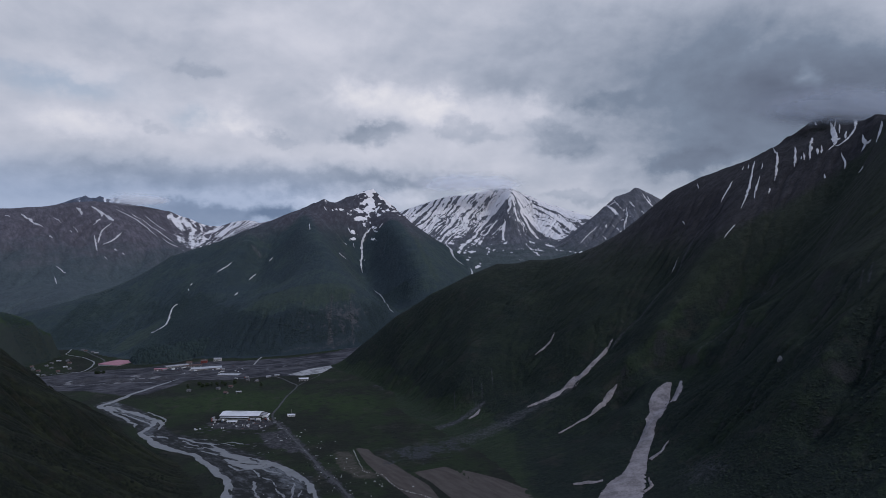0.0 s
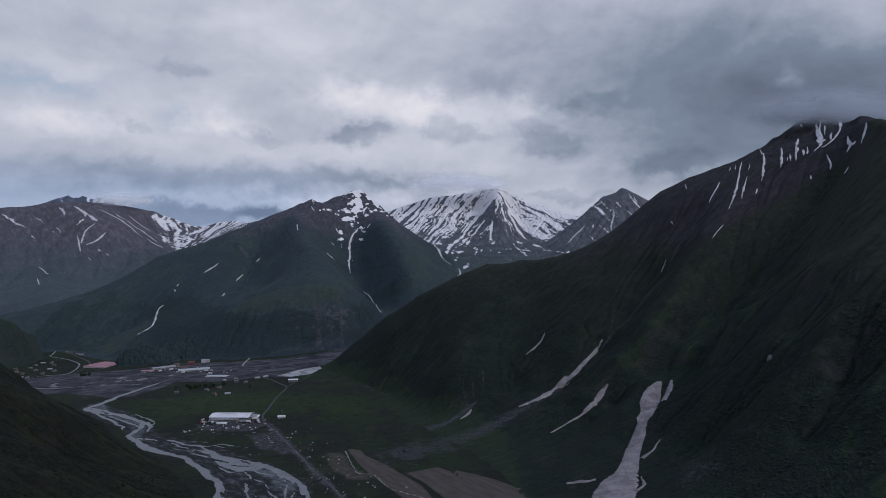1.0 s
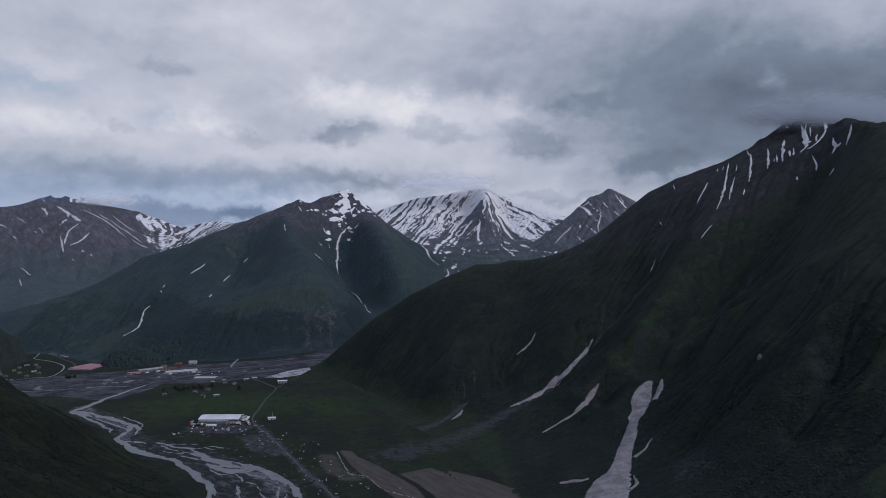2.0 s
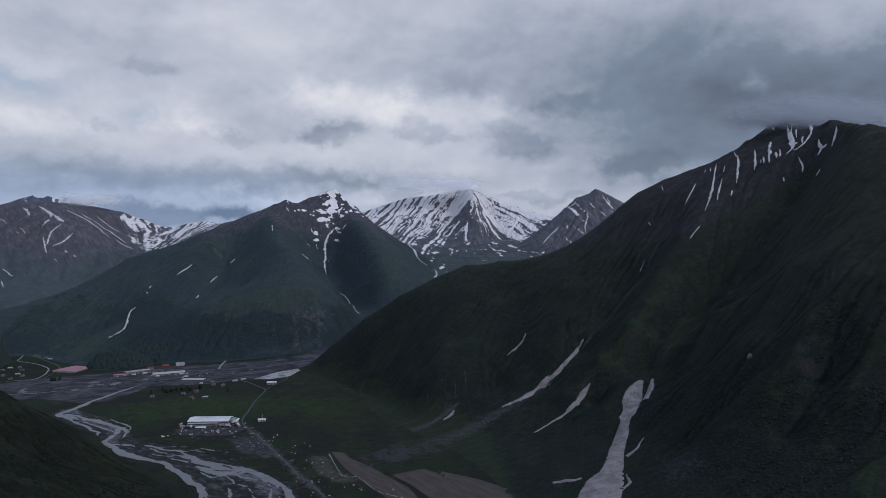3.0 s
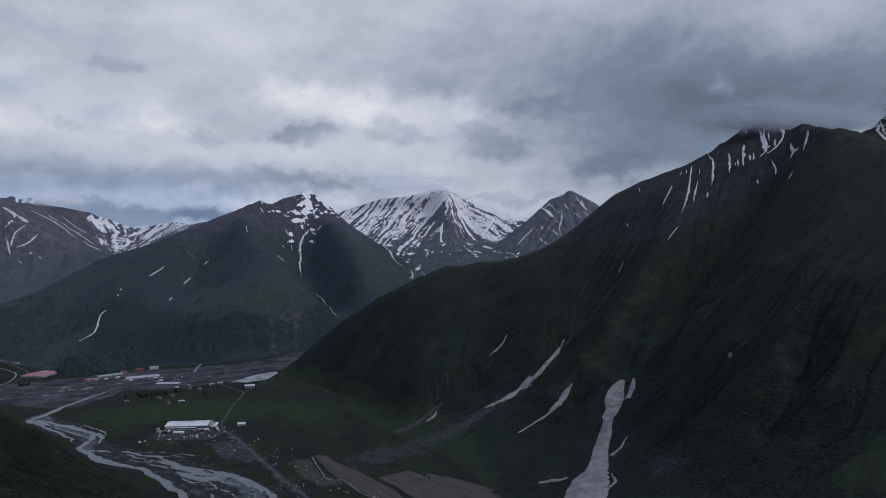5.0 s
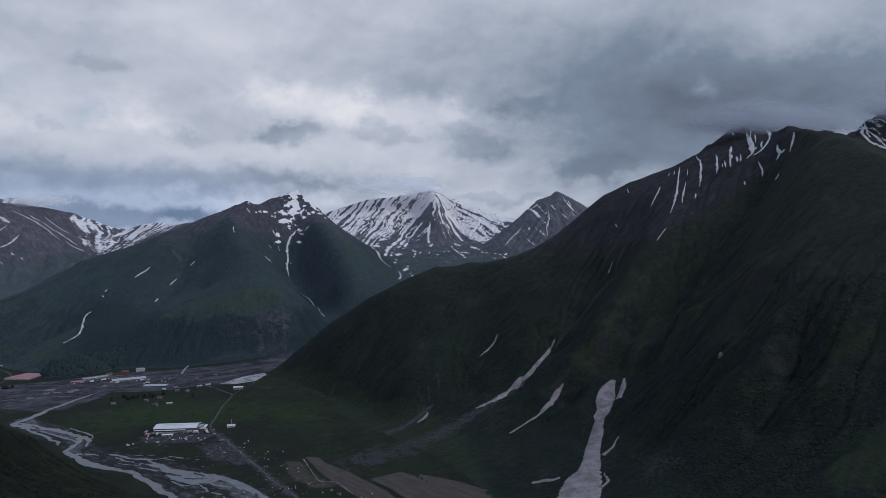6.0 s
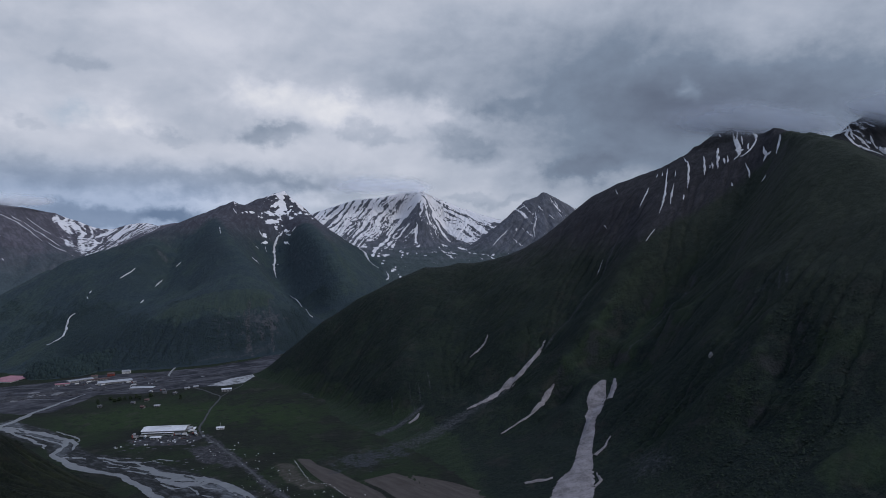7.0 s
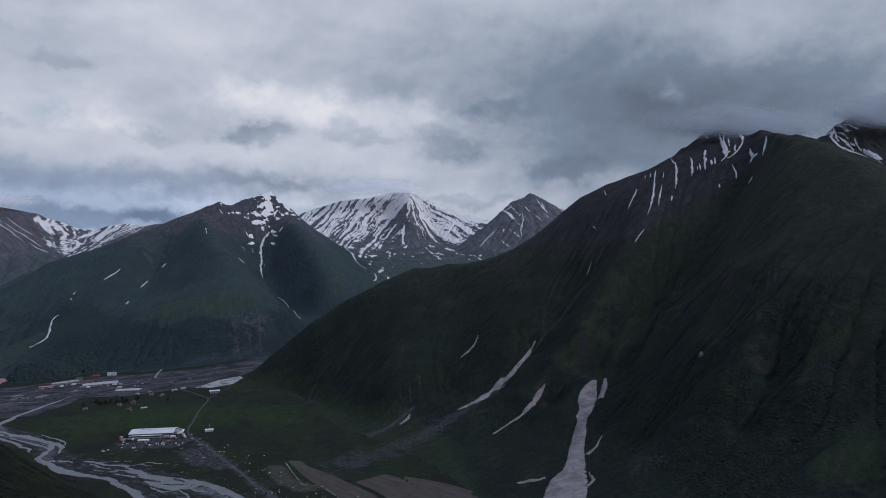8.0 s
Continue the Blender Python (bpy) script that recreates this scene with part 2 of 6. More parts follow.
    n.put(b.inputs["Roughness"], 0.95)
    n.put(b.inputs["Specular IOR Level"], 0.1)
    n.put(b.inputs["Normal"], n.bump(n.math("ADD", n.math("ADD", tuft, n.math("MULTIPLY", rill, 0.7)), n.math("MULTIPLY", speck, 0.6)), 1.0, 3.4 * grain))
    return m


SHALE = (0.060, 0.058, 0.060)

# the pale high turf here also stands for haze on the upper slope
mat_right = mountain_material("scrubby_mountainside", (0.0172, 0.0248, 0.0157), (0.0090, 0.0134, 0.0128), (0.041, 0.0385, 0.043), (0.034, 0.034, 0.035), 215, 330, scrub_amount=0.54, fall=-58, snow=(0.46, 0.45, 0.46), earth=(0.034, 0.031, 0.027), hazy_turf=(0.0262, 0.0312, 0.0226), turf_green=(0.0205, 0.0305, 0.0172))
# haze across the valley is put in as bluer, paler grass and scrub
mat_centre = mountain_material("hazy_green_mountainside", (0.034, 0.0485, 0.0455), (0.025, 0.0365, 0.0445), (0.080, 0.078, 0.095), (0.082, 0.081, 0.092), 275, 400, snow=(0.74, 0.71, 0.72), grain=1.3, turf_green=(0.035, 0.049, 0.041))
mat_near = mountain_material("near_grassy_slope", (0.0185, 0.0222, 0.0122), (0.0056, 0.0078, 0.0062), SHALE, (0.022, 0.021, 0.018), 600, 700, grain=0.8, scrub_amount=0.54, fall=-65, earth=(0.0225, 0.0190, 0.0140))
mat_hill = mountain_material("wooded_hillside", (0.026, 0.042, 0.022), (0.015, 0.023, 0.022), (0.03, 0.036, 0.034), (0.034, 0.04, 0.04), 600, 700)
# distance haze is mixed as blue into the next three rock and grass colours
mat_far = mountain_material("hazy_snowy_rock", (0.052, 0.066, 0.066), (0.040, 0.052, 0.055), (0.128, 0.131, 0.152), (0.142, 0.145, 0.166), 215, 330, snow=(0.70, 0.67, 0.68), grain=2.2)
mat_range = mountain_material("hazy_purple_shale", (0.058, 0.074, 0.078), (0.046, 0.058, 0.066), (0.122, 0.112, 0.132), (0.135, 0.126, 0.145), 130, 380, snow=(0.70, 0.67, 0.68), grain=2.4, fall=35)
mat_distant = mountain_material("hazy_blue_rock", (0.10, 0.12, 0.16), (0.09, 0.11, 0.15), (0.12, 0.14, 0.19), (0.13, 0.15, 0.20), 200, 300, snow=(0.66, 0.68, 0.74), grain=3.0)
mat_rear = mountain_material("snowy_summit_rock", (0.034, 0.048, 0.021), (0.014, 0.021, 0.013), (0.045, 0.044, 0.048), (0.065, 0.064, 0.068), 200, 300, snow=(0.6, 0.6, 0.64))


# ---- the lie of the land ----
def floor_height(x, y):
    """The valley floor: it falls towards the river and rises gently up the valley."""
    return 0.045 * (np.clip(x, -900, 400) + 270) + 0.022 * np.clip(y - 1000, 0, 1400)


def dense(line, gap):
    """Points along a line of x, y, z, at most gap metres apart."""
    out = []
    for a, b in zip(line[:-1], line[1:]):
        a, b = np.array(a, float), np.array(b, float)
        k = max(1, int(np.linalg.norm((b - a)[:2]) / gap))
        out += [a + (b - a) * i / k for i in range(k)]
    return out + [np.array(line[-1], float)]


def sheet_through(lines, gap, X, Y):
    """Heights of a taut sheet hung over crest, spur, gully and foot lines."""
    p = np.array([q for line in lines for q in dense(line, gap)])
    size = np.abs(p[:, :2]).max()
    q = p[:, :2] / size
    r = np.hypot(*(q[:, None] - q[None]).transpose(2, 0, 1))
    k = len(q)
    A = np.zeros((k + 3, k + 3))
    A[:k, :k] = r + np.eye(k) * 1e-3
    A[:k, k], A[:k, k + 1 :] = 1, q
    A[k:, :k] = A[:k, k:].T
    w = np.linalg.solve(A, np.r_[p[:, 2], 0, 0, 0])
    Z = w[k] + w[k + 1] * X / size + w[k + 2] * Y / size
    for (a, b), v in zip(q, w[:k]):
        Z += v * np.hypot(X / size - a, Y / size - b)
    return Z


def smooth_noise(X, Y, size, seed, octaves=4, rough=0.5, ridged=False):
    """Value noise in numpy, about -1 to 1 (ridged: 0 to 1, with sharp crests)."""
    total, gain, norm = 0.0, 1.0, 0.0
    for o in range(octaves):
        s = size / 2**o
        u, v = X / s + 1000.5 + 17.3 * o, Y / s + 1000.5 + 9.1 * o
        i, j = np.floor(u).astype(int), np.floor(v).astype(int)
        fu, fv = u - i, v - j
        fu, fv = fu * fu * (3 - 2 * fu), fv * fv * (3 - 2 * fv)
        t = np.random.RandomState(seed + o).rand(256, 256)
        g = lambda a, b: t[b % 256, a % 256]  # noqa: E731
        n = (g(i, j) * (1 - fu) + g(i + 1, j) * fu) * (1 - fv) + (g(i, j + 1) * (1 - fu) + g(i + 1, j + 1) * fu) * fv
        n = 2 * n - 1
        total = total + gain * ((1 - np.abs(n)) if ridged else n)
        norm += gain
        gain *= rough
    return total / norm


def weather(Z, cell, rounds, bite, cap):
    """Rain cuts gullies: the more water gathers, the deeper. Returns heights and the gathered water."""
    ny, nx = Z.shape
    idx = np.arange(ny * nx).reshape(ny, nx)
    steps = [(a, b) for a in (-1, 0, 1) for b in (-1, 0, 1) if a or b]
    dice = np.random.RandomState(5)
    for _ in range(rounds):
        best, to = np.zeros_like(Z), idx.copy()
        P = np.pad(Z, 1, mode="edge")
        for a, b in steps:
            s = (Z - P[1 + a : 1 + a + ny, 1 + b : 1 + b + nx]) / (cell * math.hypot(a, b))
            ii = np.clip(idx // nx + a, 0, ny - 1) * nx + np.clip(idx % nx + b, 0, nx - 1)
            s = s * (0.6 + 0.8 * dice.rand(ny, nx))
            up = s > best
            best[up], to[up] = s[up], ii[up]
        water = [1.0] * (ny * nx)
        flow = to.ravel().tolist()
        for i in np.argsort(-Z, axis=None).tolist():
            if flow[i] != i:
                water[flow[i]] += water[i]
        W = np.array(water).reshape(ny, nx)
        cut = np.minimum(bite * np.maximum(np.sqrt(np.minimum(W, cap)) - 3.5, 0) * np.minimum(best, 1.2), 0.5 * best * cell)
        Z = Z - cut
        P = np.pad(Z, 1, mode="edge")
        Z = 0.84 * Z + 0.04 * (P[2:, 1:-1] + P[:-2, 1:-1] + P[1:-1, 2:] + P[1:-1, :-2])
    return Z, W


FIELDS = []


def surface_height(x, y):
    """The height of the land at a place, whichever mountain or floor is uppermost there."""
    best = floor_height(x, y)
    for x0, y0, cell, Z in FIELDS:
        u, v = (x - x0) / cell, (y - y0) / cell
        if 0 <= u < Z.shape[1] - 1 and 0 <= v < Z.shape[0] - 1:
            i, j = int(u), int(v)
            a, b = u - i, v - j
            h = (Z[j, i] * (1 - a) + Z[j, i + 1] * a) * (1 - b) + (Z[j + 1, i] * (1 - a) + Z[j + 1, i + 1] * a) * b
            best = max(best, h)
    return float(best)


def grid_mesh(name, X, Y, Z, mat, layers=None):
    ny, nx = Z.shape
    i = np.arange(ny * nx).reshape(ny, nx)
    quads = np.stack([i[:-1, :-1], i[:-1, 1:], i[1:, 1:], i[1:, :-1]], -1).reshape(-1, 4)
    me = bpy.data.meshes.new(name)
    me.vertices.add(ny * nx)
    me.vertices.foreach_set("co", np.stack([X, Y, Z], -1).astype(np.float32).ravel())
    me.loops.add(quads.size)
    me.loops.foreach_set("vertex_index", quads.ravel().astype(np.int32))
    me.polygons.add(len(quads))
    me.polygons.foreach_set("loop_start", np.arange(0, quads.size, 4, dtype=np.int32))
    me.polygons.foreach_set("loop_total", np.full(len(quads), 4, dtype=np.int32))
    me.polygons.foreach_set("use_smooth", np.ones(len(quads), dtype=bool))
    for key, values in (layers or {}).items():
        me.attributes.new(key, "FLOAT", "POINT").data.foreach_set("value", values.astype(np.float32).ravel())
    me.materials.append(mat)
    me.update(calc_edges=True)
    return new(name, me)


def mountain(name, lines, box, cell, mat, label, crests=1, gap=40, rough=6.0, rounds=8, bite=0.5, cap=900, seed=1, snow=None, fine=1.0, ribs=None, meadow_lit=None, scree=None, turf=None, heath_shade=None, jag=0.0, apron=0.0):
    x0, x1, y0, y1 = box
    X, Y = np.meshgrid(np.arange(x0, x1 + 0.1, cell), np.arange(y0, y1 + 0.1, cell))
    Z = sheet_through(lines, gap, X, Y)
    above = np.clip((Z - floor_height(X, Y)) / 40, 0, 1)
    near = np.full_like(X, 1e9)
    for line in lines[:crests]:
        for (ax, ay, _), (bx, by, _) in zip(line[:-1], line[1:]):
            t = np.clip(((X - ax) * (bx - ax) + (Y - ay) * (by - ay)) / ((bx - ax) ** 2 + (by - ay) ** 2), 0, 1)
            near = np.minimum(near, np.hypot(X - ax - t * (bx - ax), Y - ay - t * (by - ay)))
    above = above * (0.12 + 0.88 * np.clip(near / (cell * 22), 0, 1))
    Z = Z + above * rough * smooth_noise(X, Y, cell * 28, seed, 5, 0.5)
    if ribs:
        turn, size, deep = ribs
        c, d = math.cos(radians(turn)), math.sin(radians(turn))
        U, V = X * c + Y * d, Y * c - X * d  # V runs down the slope
        U = U + size * 0.6 * smooth_noise(X, Y, size * 3, seed + 50, 3)
        Z = Z + above * deep * (smooth_noise(U, V * 0.22, size, seed + 60, 4, 0.55, True) - 0.6) * 2
    before = Z
    Z, W = weather(Z, cell, rounds, bite, cap)
    Z = Z + (before - Z) * np.exp(-((near / (3.5 * cell)) ** 2))
    Z = Z + above * fine * (smooth_noise(X, Y, cell * 6, seed + 30, 3, 0.6))
    if jag:
        Z = Z + jag * np.clip((Z - Z.max() * 0.75) / (Z.max() * 0.1), 0, 1) * smooth_noise(X, Y, cell * 7, seed + 80, 3, 0.65)
    if apron:  # the foot runs out gently on to the floor
        low = floor_height(X, Y)
        run = apron * np.clip((1200 - Y) / 140, 0.08, 1) if y1 < 1700 else apron
        Z = low + run * np.logaddexp(0, (Z - low) / run) - 0.6
    white = snow(X, Y, Z, W) if snow else np.zeros_like(Z)
    FIELDS.append((x0, y0, cell, Z))
    ob = grid_mesh(name, X, Y, Z, mat, {"snow": white, "meadow_lit": meadow_lit(X, Y, Z) if meadow_lit else np.zeros_like(Z), "scree": scree(X, Y, Z) if scree else np.zeros_like(Z), "turf": turf(X, Y, Z) if turf else np.zeros_like(Z), "heath_shade": heath_shade(X, Y, Z) if heath_shade else np.zeros_like(Z)})
    return tagged(ob, label, "mountain", kind="structure")


def along(X, Y, line, w0, w1):
    """1 on a line of x, y that widens from w0 to w1 metres, falling to 0 beside it."""
    best = np.zeros_like(X)
    k = len(line) - 1
    for i, ((ax, ay), (bx, by)) in enumerate(zip(line[:-1], line[1:])):
        t = np.clip(((X - ax) * (bx - ax) + (Y - ay) * (by - ay)) / ((bx - ax) ** 2 + (by - ay) ** 2), 0, 1)
        w = w0 + (w1 - w0) * (i + t) / k
        best = np.maximum(best, np.clip(1.2 - np.hypot(X - ax - t * (bx - ax), Y - ay - t * (by - ay)) / w, 0, 1))
    return best


def within(X, Y, outline, soft):
    """Above 0.5 inside the outline, below 0.5 outside, soft metres wide at the edge."""
    inside, near = np.zeros(X.shape, bool), np.full(X.shape, 1e9)
    for (ax, ay), (bx, by) in zip(outline, outline[1:] + outline[:1]):
        t = np.clip(((X - ax) * (bx - ax) + (Y - ay) * (by - ay)) / ((bx - ax) ** 2 + (by - ay) ** 2), 0, 1)
        near = np.minimum(near, np.hypot(X - ax - t * (bx - ax), Y - ay - t * (by - ay)))
        if ay != by:
            inside ^= ((ay > Y) != (by > Y)) & (X < (bx - ax) * (Y - ay) / (by - ay) + ax)
    return np.clip(0.5 + np.where(inside, near, -near) / soft, 0, 1)


def settle(points, drop=0.0):
    """Foot lines: x, y on the valley floor."""
    return [(x, y, float(floor_height(x, y)) - drop) for x, y in points]


# the long dark ridge on the valley's east side
mountain(
    "scrub_covered_mountain",
    [
        [(-250, 1470, -8), (-179, 1420, 58), (-102, 1390, 123), (-29, 1370, 171), (55, 1360, 213), (114, 1360, 238), (187, 1370, 246), (259, 1370, 253)],
        [(259, 1370, 253), (327, 1350, 276), (377, 1320, 312), (417, 1300, 349), (459, 1290, 384), (512, 1280, 411), (603, 1260, 445), (653, 1260, 472), (714, 1260, 514), (742, 1262, 536), (776, 1262, 548), (815, 1262, 520), (850, 1270, 470), (1000, 1270, 330)],
        [(776, 1262, 548), (752, 1180, 498), (720, 1085, 484), (691, 950, 454), (673, 872, 434), (644, 796, 399), (618, 729, 361), (603, 682, 333), (600, 560, 320), (590, 420, 300), (580, 250, 290)],
        [(512, 1280, 411), (521, 1162, 388), (500, 1100, 352), (440, 1030, 293), (375, 965, 225), (310, 910, 160), (255, 885, 118), (200, 868, 76), (150, 850, 40)],
        [(450, 1110, 305), (377, 1045, 226), (310, 1005, 161), (251, 968, 109), (185, 930, 64)],
        [(417, 1300, 349), (350, 1200, 270), (290, 1110, 206), (225, 1030, 146), (150, 965, 74)],
        [(725, 1085, 492), (690, 1045, 435), (654, 1007, 388), (560, 955, 308), (470, 908, 232), (380, 862, 160), (292, 818, 92), (226, 755, 46)],
        [(330, 862, 134), (275, 832, 99), (228, 792, 68), (185, 745, 40)],
        [(691, 950, 460), (610, 880, 398), (520, 800, 308), (430, 735, 220), (350, 685, 150), (270, 650, 66)],
        [(644, 796, 405), (560, 720, 322), (449, 646, 246), (380, 600, 170), (310, 560, 100)],
        [(600, 560, 320), (480, 500, 215), (400, 450, 128), (340, 420, 95)],
        [(114, 1360, 238), (70, 1240, 178), (40, 1120, 112), (30, 1000, 56)],
        [(-29, 1370, 171), (-70, 1270, 96), (-90, 1190, 40)],
        [(200, 1370, 246), (190, 1200, 180), (179, 1055, 122), (130, 985, 62)],
        [(147, 813, 24), (234, 852, 64), (290, 880, 104)],
        [(442, 738, 243), (416, 786, 210), (388, 834, 172), (343, 852, 144)],
        [(483, 845, 248), (461, 910, 212), (402, 914, 176), (343, 897, 142), (318, 859, 108)],
        [(426, 737, 213), (392, 686, 179), (359, 637, 149)],
        [(395, 635, 200), (360, 607, 170), (325, 597, 133), (290, 606, 93)],
        [(400, 604, 181), (369, 585, 141), (321, 563, 99)],
        [(422, 578, 206), (367, 536, 151), (331, 515, 108)],
        [(388, 836, 162), (344, 807, 124), (293, 752, 94), (264, 692, 70)],
        settle([(-290, 1500), (-240, 1400), (-160, 1280), (-90, 1160), (-40, 1040), (20, 940), (80, 840), (120, 750), (140, 650), (130, 520), (120, 380), (110, 250)]),
        settle([(-420, 1560), (-330, 1380), (-250, 1250), (-190, 1120), (-130, 1000), (-70, 880), (-10, 780), (20, 640), (0, 450), (0, 250)], 30),
        [(-250, 1640, -40), (0, 1640, 40), (300, 1640, 90), (600, 1640, 150), (1050, 1640, 200)],
        [(1050, 1500, 250), (1050, 1200, 250), (960, 1000, 270), (920, 800, 230), (900, 600, 200), (900, 250, 200)],
    ],
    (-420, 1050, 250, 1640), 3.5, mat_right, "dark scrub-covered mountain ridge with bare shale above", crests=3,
    turf=lambda X, Y, Z: np.clip((1075 - Y + 0.25 * (X - 650)) / 70, 0, 1),
    scree=lambda X, Y, Z: np.maximum.reduce([
        0.58 * along(X, Y, [(195, 945), (128, 917), (60, 880), (-10, 835), (-60, 800)], 11, 60), 0.52 * within(X, Y, [(205, 585), (235, 668), (270, 655), (285, 600), (265, 560)], 60),
        0.55 * along(X, Y, [(330, 850), (380, 870), (470, 910)], 4, 5), 0.7 * along(X, Y, [(60, 960), (20, 940), (-20, 915)], 8, 18), 0.4 * along(X, Y, [(450, 700), (420, 690), (390, 680)], 12, 18),
        0.6 * along(X, Y, [(255, 976), (377, 1050), (440, 1110)], 4, 5),
        0.6 * along(X, Y, [(45, 1010), (46, 986), (48, 963)], 2.2, 3.2),
        0.6 * along(X, Y, [(77, 1027), (77, 992)], 2.2, 3.2),
        0.6 * along(X, Y, [(61, 1014), (59, 971)], 2.2, 3.2),
        0.6 * along(X, Y, [(-93, 1321), (-93, 1274)], 2.2, 3.2),
        0.6 * along(X, Y, [(17, 1002), (19, 972)], 2.2, 3.2),
        0.6 * along(X, Y, [(450, 690), (430, 665)], 2.2, 3.2),
        0.6 * along(X, Y, [(458, 688), (436, 660)], 2.2, 3.2),
    ]),
    rough=11.0, rounds=5, bite=0.13, cap=4000, seed=3, ribs=(-50, 110, 4.0), jag=7.0, apron=6.0,
    # grass patches and foot, plus light on the ribs painted as paler green
    meadow_lit=lambda X, Y, Z: 0.5 * np.maximum.reduce([along(X, Y, [(460, 720), (416, 786), (388, 834), (343, 852)], 12, 22), along(X, Y, [(395, 635), (360, 607), (325, 597)], 14, 14), along(X, Y, [(422, 578), (367, 536), (331, 515)], 14, 18), along(X, Y, [(520, 880), (560, 800), (540, 740)], 26, 30), 1.3 * along(X, Y, [(590, 890), (526, 954), (439, 940), (387, 901), (330, 846)], 14, 30), 1.3 * along(X, Y, [(594, 787), (538, 772), (486, 844), (453, 855), (384, 799), (350, 807)], 16, 34), 1.2 * along(X, Y, [(411, 974), (363, 944), (306, 907), (257, 881)], 14, 26)]) + 0.66 * within(X, Y, [(314, 478), (347, 482), (385, 474), (350, 415), (300, 440)], 26) + 0.6 * within(X, Y, [(405, 570), (446, 555), (424, 512), (396, 536)], 24) + 0.8 * np.exp(-((X - 20) / 70) ** 2 - ((Y - 1385) / 60) ** 2) * (smooth_noise(X, Y, 50, 3) > -0.1) + np.clip(1.4 - (Z - floor_height(X, Y)) / (24 + 18 * smooth_noise(X, Y, 60, 19, 3)), 0, 1) * np.clip((150 - X) / 110, 0.25, 1),
)
# a snow-streaked summit behind it, its top in cloud
mountain(
    "snowy_summit",
    [
        [(740, 1000, 425), (765, 1010, 452), (802, 1022, 474), (845, 1034, 495), (892, 1046, 518), (977, 1062, 541), (1155, 1071, 571), (1400, 1066, 600)],
        [(845, 1034, 495), (835, 985, 448), (819, 928, 403), (808, 869, 350)],
        [(977, 1062, 541), (931, 979, 451), (897, 904, 374)],
        [(1155, 1071, 571), (1100, 980, 470), (1050, 900, 390)],
        [(760, 860, 260), (900, 800, 250), (1100, 780, 280), (1400, 780, 300)],
        [(740, 1060, 380), (860, 1180, 350), (1100, 1250, 400), (1400, 1250, 420)],
    ],
    (740, 1400, 780, 1250), 3.5, mat_rear, "rock summit streaked with old snow, wrapped in cloud",
    rough=9, rounds=16, bite=0.3, seed=11, ribs=(20, 50, 6.0), jag=8.0,
    snow=lambda X, Y, Z, W: -0.15 + 0.1 * np.clip((Z - 370) / 70, 0, 1) + 1.3 * smooth_noise(X * 0.95 + Y * 0.3, (Y * 0.95 - X * 0.3) * 0.2, 17, 5, 3),
)
